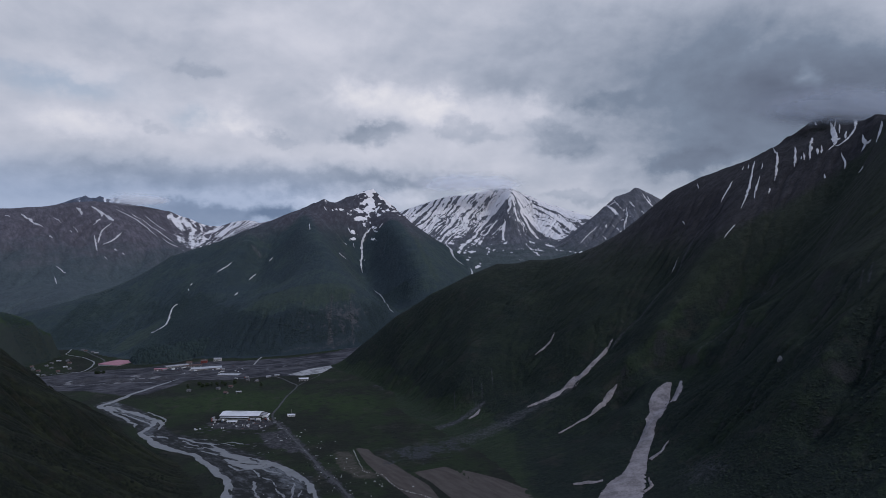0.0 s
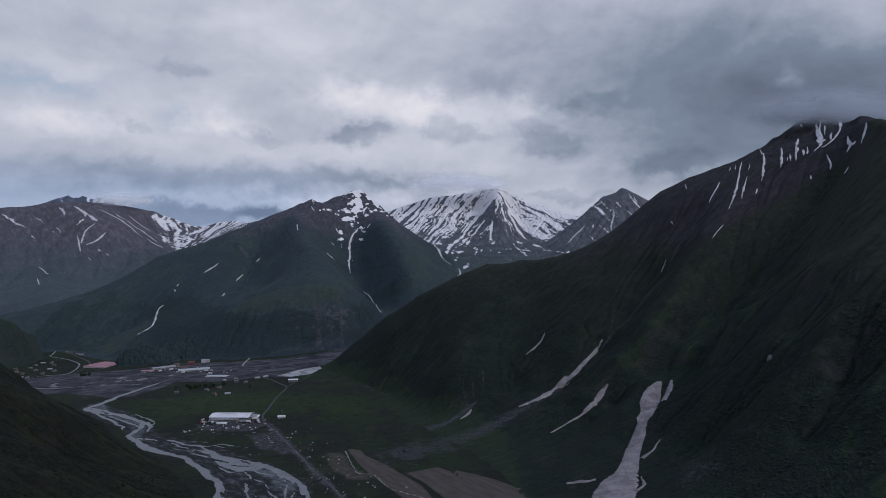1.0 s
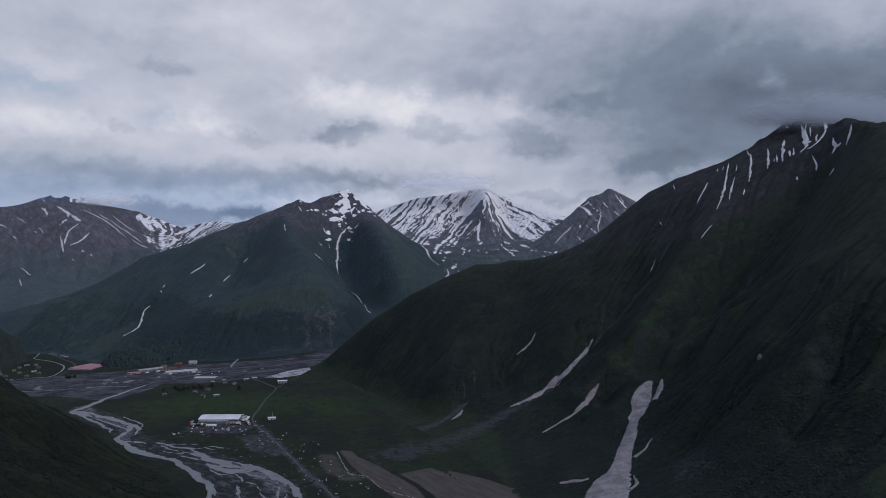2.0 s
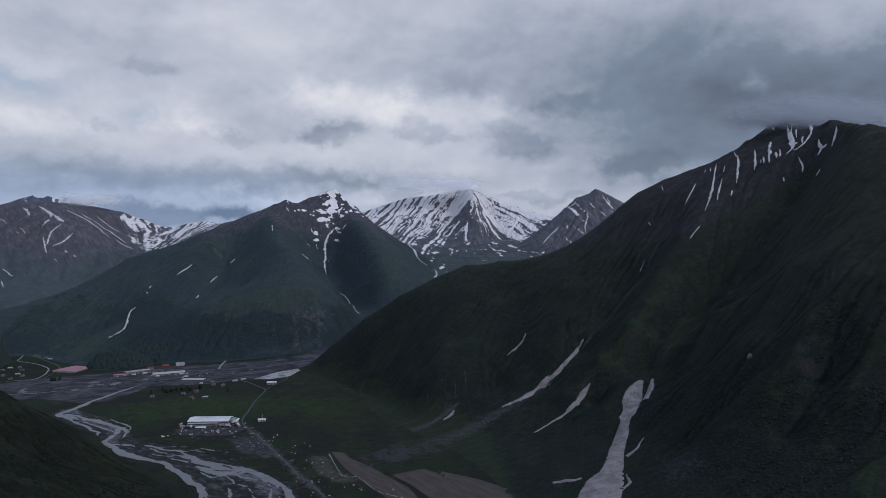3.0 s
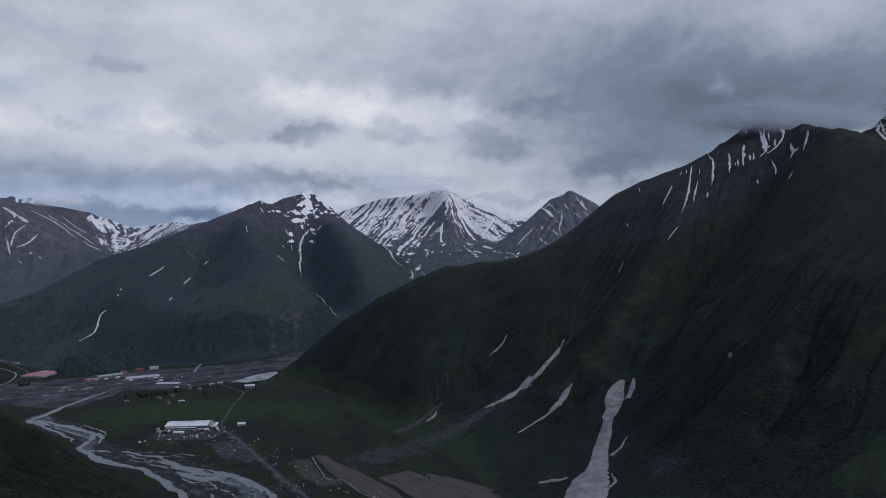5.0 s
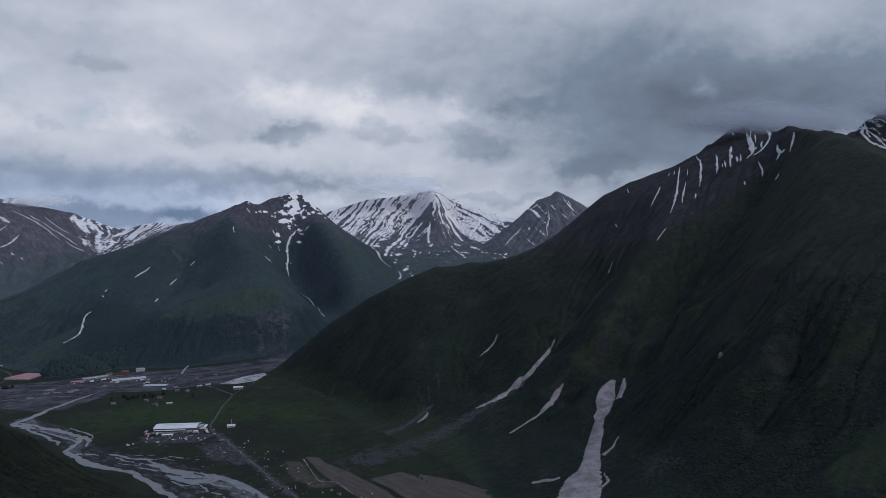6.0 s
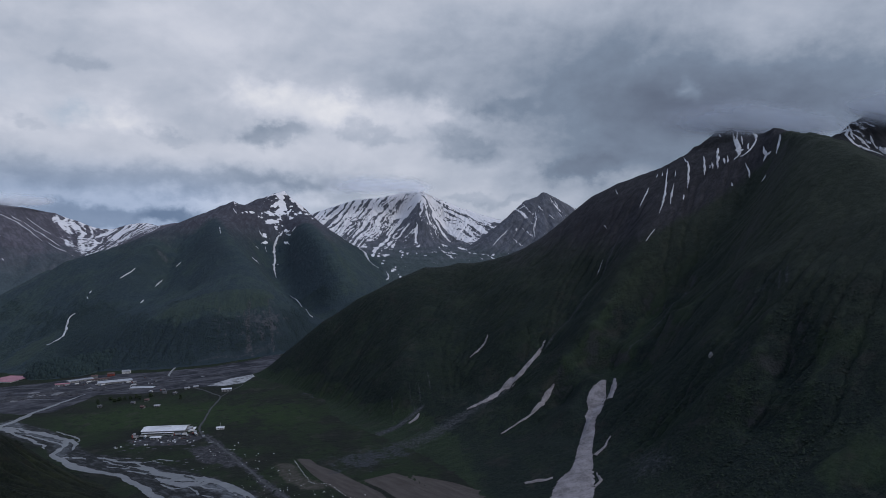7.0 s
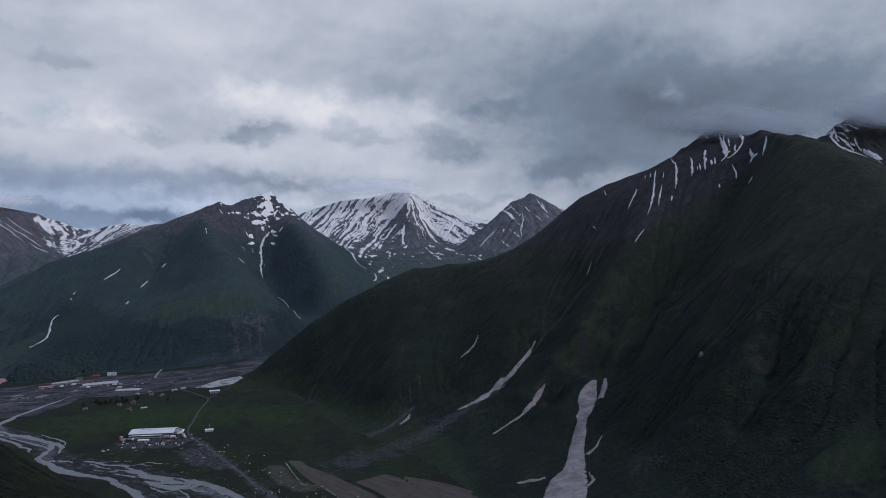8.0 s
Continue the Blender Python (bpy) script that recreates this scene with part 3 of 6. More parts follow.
# the green mountain across the valley
mountain(
    "green_mountain",
    [
        [(-328, 3015, 548), (-411, 2950, 516), (-460, 2850, 470), (-503, 2719, 478), (-542, 2594, 427)],
        [(-542, 2594, 427), (-567, 2556, 420), (-597, 2499, 400), (-630, 2461, 373), (-717, 2409, 344), (-806, 2376, 303), (-887, 2333, 272), (-964, 2289, 243), (-1037, 2245, 186), (-1120, 2120, 120), (-1238, 1980, 73), (-1400, 1880, 20)],
        [(-328, 3015, 548), (-247, 3000, 481), (-166, 2950, 400), (-60, 2850, 320), (38, 2700, 235), (112, 2500, 167), (170, 2300, 90)],
        [(-542, 2594, 427), (-496, 2424, 386), (-421, 2164, 308), (-357, 1983, 252), (-314, 1872, 208), (-262, 1764, 162)],
        [(-328, 2960, 492), (-305, 2760, 385), (-320, 2575, 266), (-302, 2396, 182), (-232, 2186, 114), (-158, 1987, 75)],
        [(-254, 2881, 448), (-219, 2645, 382), (-165, 2455, 323), (-113, 2281, 259), (-60, 2089, 177)],
        [(-610, 2364, 312), (-626, 2231, 226), (-595, 1934, 124)],
        [(-717, 2409, 344), (-669, 2243, 293), (-688, 2045, 198), (-711, 1921, 117)],
        [(-567, 2556, 420), (-542, 2319, 318), (-501, 2056, 224), (-491, 1945, 158)],
        [(-806, 2376, 303), (-801, 2195, 224), (-807, 2025, 151)],
        [(-700, 1740, 66), (-560, 1720, 95), (-389, 1690, 122), (-262, 1730, 126), (-200, 1740, 80)],
        [(-870, 1900, 46), (-840, 1940, 74), (-815, 2000, 128)],
        settle([(-1020, 1800), (-900, 1720), (-800, 1640), (-700, 1620), (-619, 1600), (-466, 1570), (-352, 1590), (-258, 1640), (-130, 1700), (0, 1800), (150, 1950), (250, 2100)]),
        settle([(-1400, 1780), (-1050, 1650), (-900, 1560), (-700, 1540), (-466, 1490), (-300, 1510), (-150, 1550), (50, 1600), (250, 1800)], 35),
        [(-1400, 2300, 40), (-1100, 2600, 150), (-800, 2800, 250), (-600, 3150, 380), (-300, 3200, 430), (250, 3200, 150)],
    ],
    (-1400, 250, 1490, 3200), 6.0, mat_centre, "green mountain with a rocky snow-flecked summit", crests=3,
    scree=lambda X, Y, Z: np.maximum.reduce([
        0.5 * along(X, Y, [(-400, 1590), (-300, 1625), (-240, 1670)], 6, 14), 0.7 * along(X, Y, [(-232, 2186), (-158, 1987)], 5, 7), 0.75 * along(X, Y, [(-311, 1716), (-296, 1678), (-277, 1633)], 4, 7), 0.7 * along(X, Y, [(-259, 1771), (-243, 1719), (-230, 1661)], 4, 7), 0.65 * along(X, Y, [(-370, 1720), (-362, 1660), (-352, 1610)], 3, 5), 0.7 * along(X, Y, [(-300, 1740), (-290, 1640)], 7, 10)]),
    rough=8.0, rounds=6, bite=0.22, cap=4000, seed=21, gap=50, ribs=(0, 80, 4.0), jag=10.0, apron=3.0,
    # grassy shelf, plus paler turf painted for light on the facet and eastern strip
    meadow_lit=lambda X, Y, Z: np.maximum.reduce([
        0.8 * within(X, Y, [(-549, 1732), (-481, 1785), (-414, 1792), (-334, 1782), (-262, 1815), (-232, 1800), (-253, 1735), (-333, 1698), (-471, 1686)], 45), 0.42 * within(X, Y, [(-457, 2318), (-345, 2500), (-318, 2252), (-250, 1985), (-291, 1823), (-369, 2094)], 90),
        0.9 * np.exp(-((X + 850) / 60) ** 2 - ((Y - 1800) / 120) ** 2), 0.55 * along(X, Y, [(-120, 2500), (-60, 2250), (-20, 2100)], 40, 30)]),
    # shade on the mountain's faces painted as dark growth, besides the dark foot
    heath_shade=lambda X, Y, Z: np.maximum.reduce([
        0.62 * within(X, Y, [(-299, 2590), (-193, 2660), (-150, 2441), (-95, 2195), (-84, 2108), (-137, 1981), (-196, 2048), (-262, 2193)], 70), 0.55 * within(X, Y, [(-536, 2480), (-485, 2322), (-365, 2013), (-330, 1920), (-480, 2066), (-592, 2258)], 80),
        0.8 * np.clip((150 - Z) / 60, 0, 1) * np.clip((X + 800) / 100, 0, 1) * (within(X, Y, [(-549, 1732), (-481, 1785), (-414, 1792), (-334, 1782), (-262, 1815), (-232, 1800), (-253, 1735), (-333, 1698), (-471, 1686)], 45) < 0.4), 0.45 * within(X, Y, [(-700, 2300), (-620, 2240), (-600, 1950), (-760, 1950)], 90)]),
    snow=lambda X, Y, Z, W: 0.66 - np.hypot(X + 325, (Y - 2960) * 0.62) / 240 + 0.04 * np.log(W) + 1.9 * smooth_noise(X + 0.35 * Z, Z * 1.3, 24, 8, 4, 0.65) - 0.25 * np.clip((X + 285) / 50, 0, 1) - 0.22 * np.clip((-370 - X) / 40, 0, 1),
)


def fan_snow(X, Y, Z, seed):
    """Streaks of snow that run out from a summit: slanting on the western flank, fanning on the eastern, thinning to drifts below."""
    u, h = X - 393 + 40 * smooth_noise(X, Z, 110, seed + 9, 4, 0.55), 650 - Z
    west = smooth_noise(u + 0.92 * h, h * 0.07 + 500, 19, seed, 4, 0.74)
    A, R = np.arctan2(u + 30, h + 30), np.hypot(u, h)
    east = smooth_noise(A * 330, R * 0.08, 18, seed + 2, 4, 0.74)
    f = np.clip((u + 0.35 * h) / 50 + 0.5, 0, 1)
    streak = west * (1 - f) + east * f
    rib = np.clip((h - 70) / 70, 0, 1) * np.clip(1.4 - np.abs(u + 0.08 * h) / (0.42 * h + 8), 0, 1)
    drift = smooth_noise(X, Z * 3.2 + 0.3 * X, 34, seed + 3, 4, 0.7)
    foot = np.clip((365 - Z) / 80, 0, 1)
    crumb = smooth_noise(u + 0.5 * h, Z, 15, seed + 5, 3, 0.7)
    return 0.60 + 1.7 * streak + 0.6 * crumb - 0.5 * rib - 0.5 * foot + 1.9 * foot * drift - 0.45 * np.clip((255 - Z) / 40, 0, 1) - 0.16 * np.clip((u - 330) / 80, 0, 1)


# the snow-covered mountain at the head of the side valley
mountain(
    "snow_covered_mountain",
    [
        [(-500, 3850, 420), (-287, 3900, 483), (-135, 3950, 542), (21, 3980, 592), (161, 4000, 605), (301, 3990, 640), (393, 3950, 650), (609, 3950, 560), (807, 3900, 490), (886, 3800, 458), (1100, 3750, 450)],
        [(393, 3950, 650), (393, 3704, 599), (377, 3550, 442), (360, 3420, 330)],
        [(161, 4000, 605), (130, 3750, 470), (90, 3560, 370)],
        [(-135, 3950, 542), (-150, 3700, 420), (-120, 3550, 360)],
        [(609, 3950, 560), (600, 3700, 430), (590, 3520, 350)],
        [(270, 3850, 500), (240, 3650, 390), (230, 3450, 305)],
        [(510, 3800, 480), (520, 3600, 370), (540, 3480, 320)],
        [(-500, 3500, 300), (-50, 3400, 330), (200, 3250, 270), (500, 3100, 270), (900, 3100, 330)],
        [(-500, 2900, 200), (78, 2894, 222), (400, 2700, 215), (1100, 2700, 230)],
        [(-500, 2400, 60), (100, 2400, 150), (500, 2300, 150), (1100, 2300, 150)],
        [(-500, 2000, -20), (300, 1950, 30), (1100, 1950, 60)],
        [(-500, 4300, 300), (300, 4300, 450), (1100, 4300, 300)],
    ],
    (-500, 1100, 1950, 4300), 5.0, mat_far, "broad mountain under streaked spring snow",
    rough=9.0, rounds=18, bite=0.4, cap=2000, seed=31, gap=70,
    snow=lambda X, Y, Z, W: fan_snow(X, Y, Z, 4),
)
mountain(
    "rocky_peak",
    [
        [(480, 2950, 200), (568, 3000, 271), (707, 3150, 381), (877, 3270, 529), (986, 3307, 581), (1134, 3350, 529), (1240, 3400, 465), (1500, 3450, 400)],
        [(986, 3307, 581), (930, 3100, 440), (880, 2900, 330), (820, 2700, 230)],
        [(877, 3270, 529), (800, 3050, 370), (720, 2800, 250)],
        [(1134, 3350, 529), (1120, 3100, 420), (1100, 2800, 300)],
        [(450, 2600, 150), (800, 2500, 150), (1500, 2500, 200)],
        [(450, 3300, 230), (700, 3500, 300), (1100, 3650, 350), (1500, 3650, 350)],
    ],
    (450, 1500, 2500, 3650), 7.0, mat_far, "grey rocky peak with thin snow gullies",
    rough=16.0, rounds=20, bite=0.4, cap=1500, seed=41, gap=70, jag=14.0,
    snow=lambda X, Y, Z, W: 0.04 + np.clip((Z - 330) / 150, 0, 1) * (0.10 + 0.05 * np.log(W)) + 1.0 * smooth_noise(X + 0.45 * Z, Z * 0.16, 22, 4, 4, 0.65),
)
def bowl_snow(X, Y, Z):
    """Snow left in the high bowl, in streaks that run together at its mouth."""
    A, R = np.arctan2(X + 1405, Y - 3560), np.hypot(X + 1405, Y - 3560)
    A = A + 0.05 * smooth_noise(X, Y, 200, 77, 3)
    streak = smooth_noise(A * 900, R * 0.10, 20, 71, 4, 0.72)
    bowl = within(X, Y, [(-2150, 4800), (-2060, 4520), (-1900, 4330), (-1690, 4080), (-1405, 3610), (-1250, 3820), (-1000, 4000), (-1100, 4800)], 170)
    return -0.30 + 0.80 * bowl + 1.7 * streak * np.clip(bowl * 2, 0, 1) + 0.2 * smooth_noise(X, Y, 90, 4, 3)


# the long range to the west, cloud on its far top
mountain(
    "shale_mountain_range",
    [
        [(-3600, 4250, 500), (-3069, 4250, 531), (-2731, 4200, 528), (-2516, 4180, 539), (-2381, 4180, 553), (-2266, 4200, 552), (-2144, 4230, 532), (-1990, 4220, 478), (-1808, 4120, 398), (-1600, 3900, 309), (-1405, 3640, 252)],
        [(-2400, 4600, 585), (-2281, 4600, 565), (-2115, 4600, 554), (-1944, 4600, 535), (-1791, 4600, 477), (-1634, 4600, 430), (-1496, 4600, 458), (-1403, 4600, 466), (-1307, 4600, 447), (-1058, 4000, 444), (-953, 4000, 441), (-850, 3700, 330)],
        [(-2516, 4180, 539), (-2300, 3900, 420), (-2029, 3700, 330), (-1847, 3512, 225), (-1650, 3200, 120)],
        [(-2852, 4200, 524), (-2600, 3700, 380), (-2300, 3300, 240), (-2000, 2950, 100)],
        [(-2144, 4230, 532), (-1990, 3880, 440), (-1800, 3700, 330)],
        [(-1405, 3650, 255), (-1250, 3300, 160), (-1150, 3000, 90)],
        [(-2100, 2700, 60), (-1800, 2650, 60), (-1467, 2521, 50), (-1100, 2600, 50), (-700, 2900, 100)],
        [(-3600, 3200, 200), (-2800, 2900, 120), (-2300, 2650, 40)],
        [(-3600, 2450, -60), (-2300, 2350, -60), (-1500, 2300, -60), (-700, 2300, -60)],
        [(-1634, 4600, 430), (-1510, 4100, 320), (-1405, 3640, 252)],
        [(-700, 3500, 200), (-700, 4000, 250), (-900, 4500, 350), (-1500, 4750, 350), (-2500, 4750, 450)],
    ],
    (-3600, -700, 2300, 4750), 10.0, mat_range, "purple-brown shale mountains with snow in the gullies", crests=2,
    rough=18.0, rounds=14, bite=0.35, cap=1500, seed=51, gap=110, ribs=(20, 150, 10.0),
    snow=lambda X, Y, Z, W: bowl_snow(X, Y, Z),
)
mountain(
    "distant_peak",
    [
        [(-3600, 4850, 470), (-3267, 4850, 529), (-2838, 4850, 604), (-2739, 4850, 645), (-2688, 4850, 670), (-2633, 4850, 654), (-2582, 4850, 666), (-2522, 4850, 646), (-2467, 4850, 659), (-2364, 4850, 614), (-2204, 4850, 524), (-2004, 4850, 401), (-1641, 4850, 277)],
        [(-2688, 4850, 670), (-2673, 4650, 540)], [(-2633, 4850, 654), (-2618, 4650, 494)], [(-2582, 4850, 666), (-2567, 4650, 536)], [(-2522, 4850, 646), (-2507, 4650, 486)], [(-2467, 4850, 659), (-2452, 4650, 529)],
        [(-3600, 4600, 380), (-2600, 4600, 400), (-1500, 4600, 240)], [(-3600, 4960, 400), (-2600, 4960, 460), (-1500, 4960, 240)],
    ],
    (-3600, -1500, 4600, 4960), 8.0, mat_distant, "jagged far peak, tinted blue for haze, with snow in its gullies", rough=6, rounds=1, bite=0.1, seed=83, gap=30,
    snow=lambda X, Y, Z, W: 0.16 + 1.0 * smooth_noise(X + 0.5 * Z, Z * 0.3, 22, 15, 3) + 0.4 * np.clip((X + 2520) / 80, 0, 1),
)
mountain(
    "wooded_knoll",
    [
        [(-745, 1585, 18), (-715, 1585, 27), (-685, 1585, 28), (-650, 1575, 12)],
        settle([(-775, 1590), (-740, 1545), (-690, 1538), (-640, 1548), (-615, 1585), (-640, 1640), (-700, 1660), (-760, 1640)]),
        settle([(-820, 1590), (-760, 1500), (-690, 1490), (-600, 1500), (-560, 1585), (-600, 1690), (-700, 1700), (-800, 1690)], 30),
    ],
    (-820, -560, 1490, 1700), 4.0, mat_centre, "dark wooded knoll at the mountain's foot", rough=3, rounds=2, bite=0.1, seed=65, gap=15,
)
mountain(
    "low_green_hill",
    [
        [(-1450, 1500, 170), (-1250, 1520, 130), (-1065, 1550, 98), (-1026, 1617, 79), (-1022, 1680, 45)],
        settle([(-1450, 1850), (-1200, 1830), (-1080, 1770), (-1010, 1700), (-995, 1620), (-1010, 1500), (-1080, 1380), (-1450, 1300)]),
        settle([(-1450, 1950), (-1200, 1950), (-960, 1850), (-900, 1700), (-900, 1500), (-960, 1250), (-1450, 1200)], 40),
    ],
    (-1450, -830, 1200, 1950), 5.0, mat_hill, "low green hill above the village", rough=5, rounds=5, bite=0.15, seed=61,
)
# the slope under the flight path
mountain(
    "near_grassy_hillside",
    [
        [(-481, 700, 137), (-463, 710, 124), (-431, 730, 99), (-413, 780, 64), (-382, 800, 30), (-348, 820, -2)],
        [(-481, 700, 137), (-600, 700, 215), (-800, 720, 330), (-1000, 740, 420)],
        [(-394, 686, 60), (-385, 560, 108), (-296, 430, 100), (-240, 300, 110), (-200, 100, 120)],
        [(-289, 520, 65), (-272, 640, 18)],
        [(-600, 700, 215), (-560, 500, 240), (-520, 300, 250), (-480, 100, 260)],
        settle([(-480, 960), (-400, 880), (-348, 822), (-290, 740), (-240, 650), (-180, 540), (-110, 420), (-60, 300), (-30, 100)]),
        settle([(-480, 1060), (-330, 900), (-220, 760), (-150, 640), (-60, 500), (0, 350), (0, 100)], 30),
        [(-620, 960, 60), (-800, 1000, 180), (-1000, 1060, 250)],
    ],
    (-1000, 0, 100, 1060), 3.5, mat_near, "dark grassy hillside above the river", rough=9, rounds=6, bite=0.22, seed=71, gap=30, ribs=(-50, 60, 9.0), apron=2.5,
)




# ---- valley floor ----
RIVER_BED = [(-630, 1158), (-605, 1185), (-490, 1080), (-405, 960), (-295, 885), (-205, 800), (-150, 735), (-122, 662), (-105, 560), (-212, 560), (-228, 690), (-247, 745), (-290, 800), (-354, 868), (-406, 908), (-455, 962), (-480, 1005), (-545, 1063)]
GRAVEL_PLAIN = [(-1100, 1300), (-850, 1326), (-950, 1420), (-873, 1460), (-777, 1489), (-690, 1500), (-600, 1545), (-466, 1530), (-352, 1550), (-266, 1600), (-215, 1705), (-203, 1474), (-298, 1333), (-369, 1339), (-431, 1318), (-530, 1341), (-538, 1289), (-563, 1224), (-615, 1225), (-715, 1283)]
QUARRY = [(-326, 1345), (-289, 1400), (-235, 1431), (-254, 1350), (-291, 1332)]
PLOUGHED = (
    [(-116, 848), (-97, 837), (-87, 813), (-57, 772), (-42, 744), (-16, 701), (1, 648), (-27, 653), (-46, 689), (-71, 736), (-91, 778)],
    [(-34, 743), (3, 758), (16, 740), (49, 674), (57, 640), (15, 646), (-13, 709)],
    [(19, 748), (64, 708), (98, 664), (82, 636), (62, 640), (40, 689)],
)
FALLOW = [(-145, 841), (-118, 830), (-103, 780), (-73, 731), (-102, 732), (-124, 773)]
LOT = [(-269, 936), (-234, 952), (-184, 853), (-194, 832), (-236, 870)]
YARD = [(-375, 1012), (-274, 1018), (-255, 993), (-266, 956), (-350, 972)]


def build_ground():
    m, nt, b = material("valley_floor")
    n = Nodes(nt)
    field, tuft, speck = n.noise(80, 5, 0.6), n.noise(7, 5, 0.65), n.noise(2.2, 4, 0.7)
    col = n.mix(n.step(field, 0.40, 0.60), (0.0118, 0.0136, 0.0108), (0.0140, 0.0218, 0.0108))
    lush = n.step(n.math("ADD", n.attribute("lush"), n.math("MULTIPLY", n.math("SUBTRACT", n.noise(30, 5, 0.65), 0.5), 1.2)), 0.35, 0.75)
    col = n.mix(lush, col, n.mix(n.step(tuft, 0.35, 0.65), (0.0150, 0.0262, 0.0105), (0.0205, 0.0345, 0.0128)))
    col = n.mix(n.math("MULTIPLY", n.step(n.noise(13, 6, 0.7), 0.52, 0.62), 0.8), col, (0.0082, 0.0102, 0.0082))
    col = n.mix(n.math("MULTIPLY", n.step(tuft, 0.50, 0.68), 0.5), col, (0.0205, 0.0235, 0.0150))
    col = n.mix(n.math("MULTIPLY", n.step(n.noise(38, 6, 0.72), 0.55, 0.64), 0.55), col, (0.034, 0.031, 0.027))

    def zone(col, key, rag, dark, pale, tex):
        edge = n.math("ADD", n.attribute(key), n.math("MULTIPLY", n.math("SUBTRACT", n.math("ADD", n.math("MULTIPLY", n.noise(18, 5, 0.7), 0.7), n.math("MULTIPLY", speck, 0.3)), 0.5), rag))
        return n.mix(n.step(edge, 0.42, 0.58), col, n.mix(tex, dark, pale))

    bars = n.noise(6, 6, 0.68, stretch=(2.6, 1, 1), turn=radians(-45))
    col = zone(col, "bed", 0.9, (0.017, 0.018, 0.018), (0.080, 0.081, 0.087), n.step(bars, 0.46, 0.70))
    col = zone(col, "wet", 1.3, (0.045, 0.047, 0.050), (0.115, 0.12, 0.13), n.step(n.noise(5, 5, 0.65, stretch=(2.5, 1, 1), turn=radians(-40)), 0.4, 0.62))
    sand = n.noise(16, 6, 0.65, stretch=(4.0, 1, 1), turn=radians(12))
    col = zone(col, "gravel", 0.8, (0.017, 0.018, 0.022), (0.074, 0.071, 0.080), n.step(n.math("ADD", n.math("MULTIPLY", sand, 0.6), n.math("MULTIPLY", n.noise(22, 5, 0.65), 0.4)), 0.40, 0.62))
    col = zone(col, "soil", 0.25, (0.048, 0.040, 0.036), (0.068, 0.058, 0.053), n.step(n.noise(5, 5, 0.6, stretch=(1, 6, 1), turn=radians(32)), 0.3, 0.7))
    col = zone(col, "fallow", 0.9, (0.034, 0.034, 0.026), (0.062, 0.053, 0.046), n.step(tuft, 0.4, 0.65))
    col = zone(col, "lot", 1.5, (0.022, 0.022, 0.024), (0.070, 0.068, 0.072), n.step(n.noise(6, 5, 0.7), 0.42, 0.66))
    col = zone(col, "scree", 1.5, (0.018, 0.021, 0.021), (0.048, 0.049, 0.055), n.step(speck, 0.4, 0.65))
    col = zone(col, "quarry", 1.0, (0.07, 0.07, 0.075), (0.29, 0.286, 0.29), n.step(n.noise(17, 6, 0.72), 0.34, 0.56))
    n.put(b.inputs["Base Color"], col)
    n.put(b.inputs["Roughness"], 0.95)
    n.put(b.inputs["Specular IOR Level"], 0.1)
    n.put(b.inputs["Normal"], n.bump(n.math("ADD", tuft, n.math("MULTIPLY", speck, 0.4)), 0.6, 1.5))
    xs = np.r_[np.linspace(-30000, -4500, 5), np.arange(-4000, -1200, 250), np.arange(-1200, 450, 4.5), np.arange(450, 4000, 250), np.linspace(4500, 30000, 5)]
    ys = np.r_[np.linspace(-30000, -1500, 5), np.arange(-1000, 500, 130), np.arange(500, 1720, 4.5), np.arange(1720, 5000, 250), np.linspace(5500, 30000, 5)]
    X, Y = np.meshgrid(xs, ys)
    Z = floor_height(X, Y)
    layers = {
        "lush": np.exp(-((X + 395) / 150) ** 2 - ((Y - 1140) / 95) ** 2) + 0.6 * np.exp(-((X + 150) / 130) ** 2 - ((Y - 1080) / 130) ** 2),
        "bed": within(X, Y, RIVER_BED, 34), "gravel": within(X, Y, GRAVEL_PLAIN, 30), "quarry": within(X, Y, QUARRY, 14),
        "soil": np.maximum.reduce([within(X, Y, p, 7) for p in PLOUGHED]), "fallow": within(X, Y, FALLOW, 40),
        "wet": 0.62 * np.maximum(along(X, Y, [(-310, 872), (-265, 825), (-225, 795), (-190, 760), (-160, 715)], 14, 26), along(X, Y, [(-610, 1180), (-560, 1112), (-500, 1068), (-455, 1010), (-440, 960)], 24, 20)),
        "lot": np.maximum.reduce([within(X, Y, LOT, 40), 0.9 * within(X, Y, YARD, 26), 0.62 * along(X, Y, [(-261, 1001), (-230, 943), (-196, 875), (-165, 811), (-140, 757), (-116, 714), (-93, 663)], 15, 11)]),
        "scree": np.maximum(0.52 * along(X, Y, [(128, 917), (60, 880), (0, 840), (-45, 808)], 34, 80), 0.42 * along(X, Y, [(-30, 1010), (-80, 1130), (-130, 1220)], 14, 26)),
    }
    return tagged(grid_mesh("ground", X, Y, Z, m, layers), "green valley floor of grass, gravel and ploughed strips", "ground", kind="structure")


ground = build_ground()


# ---- plain materials ----
def surface(name, dark, pale, size, rough=0.9, metal=0.0, bump=0.3, spec=0.3):
    m, nt, b = material(name)
    n = Nodes(nt)
    f = n.math("ADD", n.math("MULTIPLY", n.noise(size, 5, 0.65), 0.65), n.math("MULTIPLY", n.noise(size * 0.18, 4, 0.7), 0.35))
    n.put(b.inputs["Base Color"], n.mix(n.step(f, 0.35, 0.65), dark, pale))
    n.put(b.inputs["Roughness"], rough)
    n.put(b.inputs["Metallic"], metal)
    n.put(b.inputs["Specular IOR Level"], spec)
    n.put(b.inputs["Normal"], n.bump(f, bump, size * 0.12))
    return m


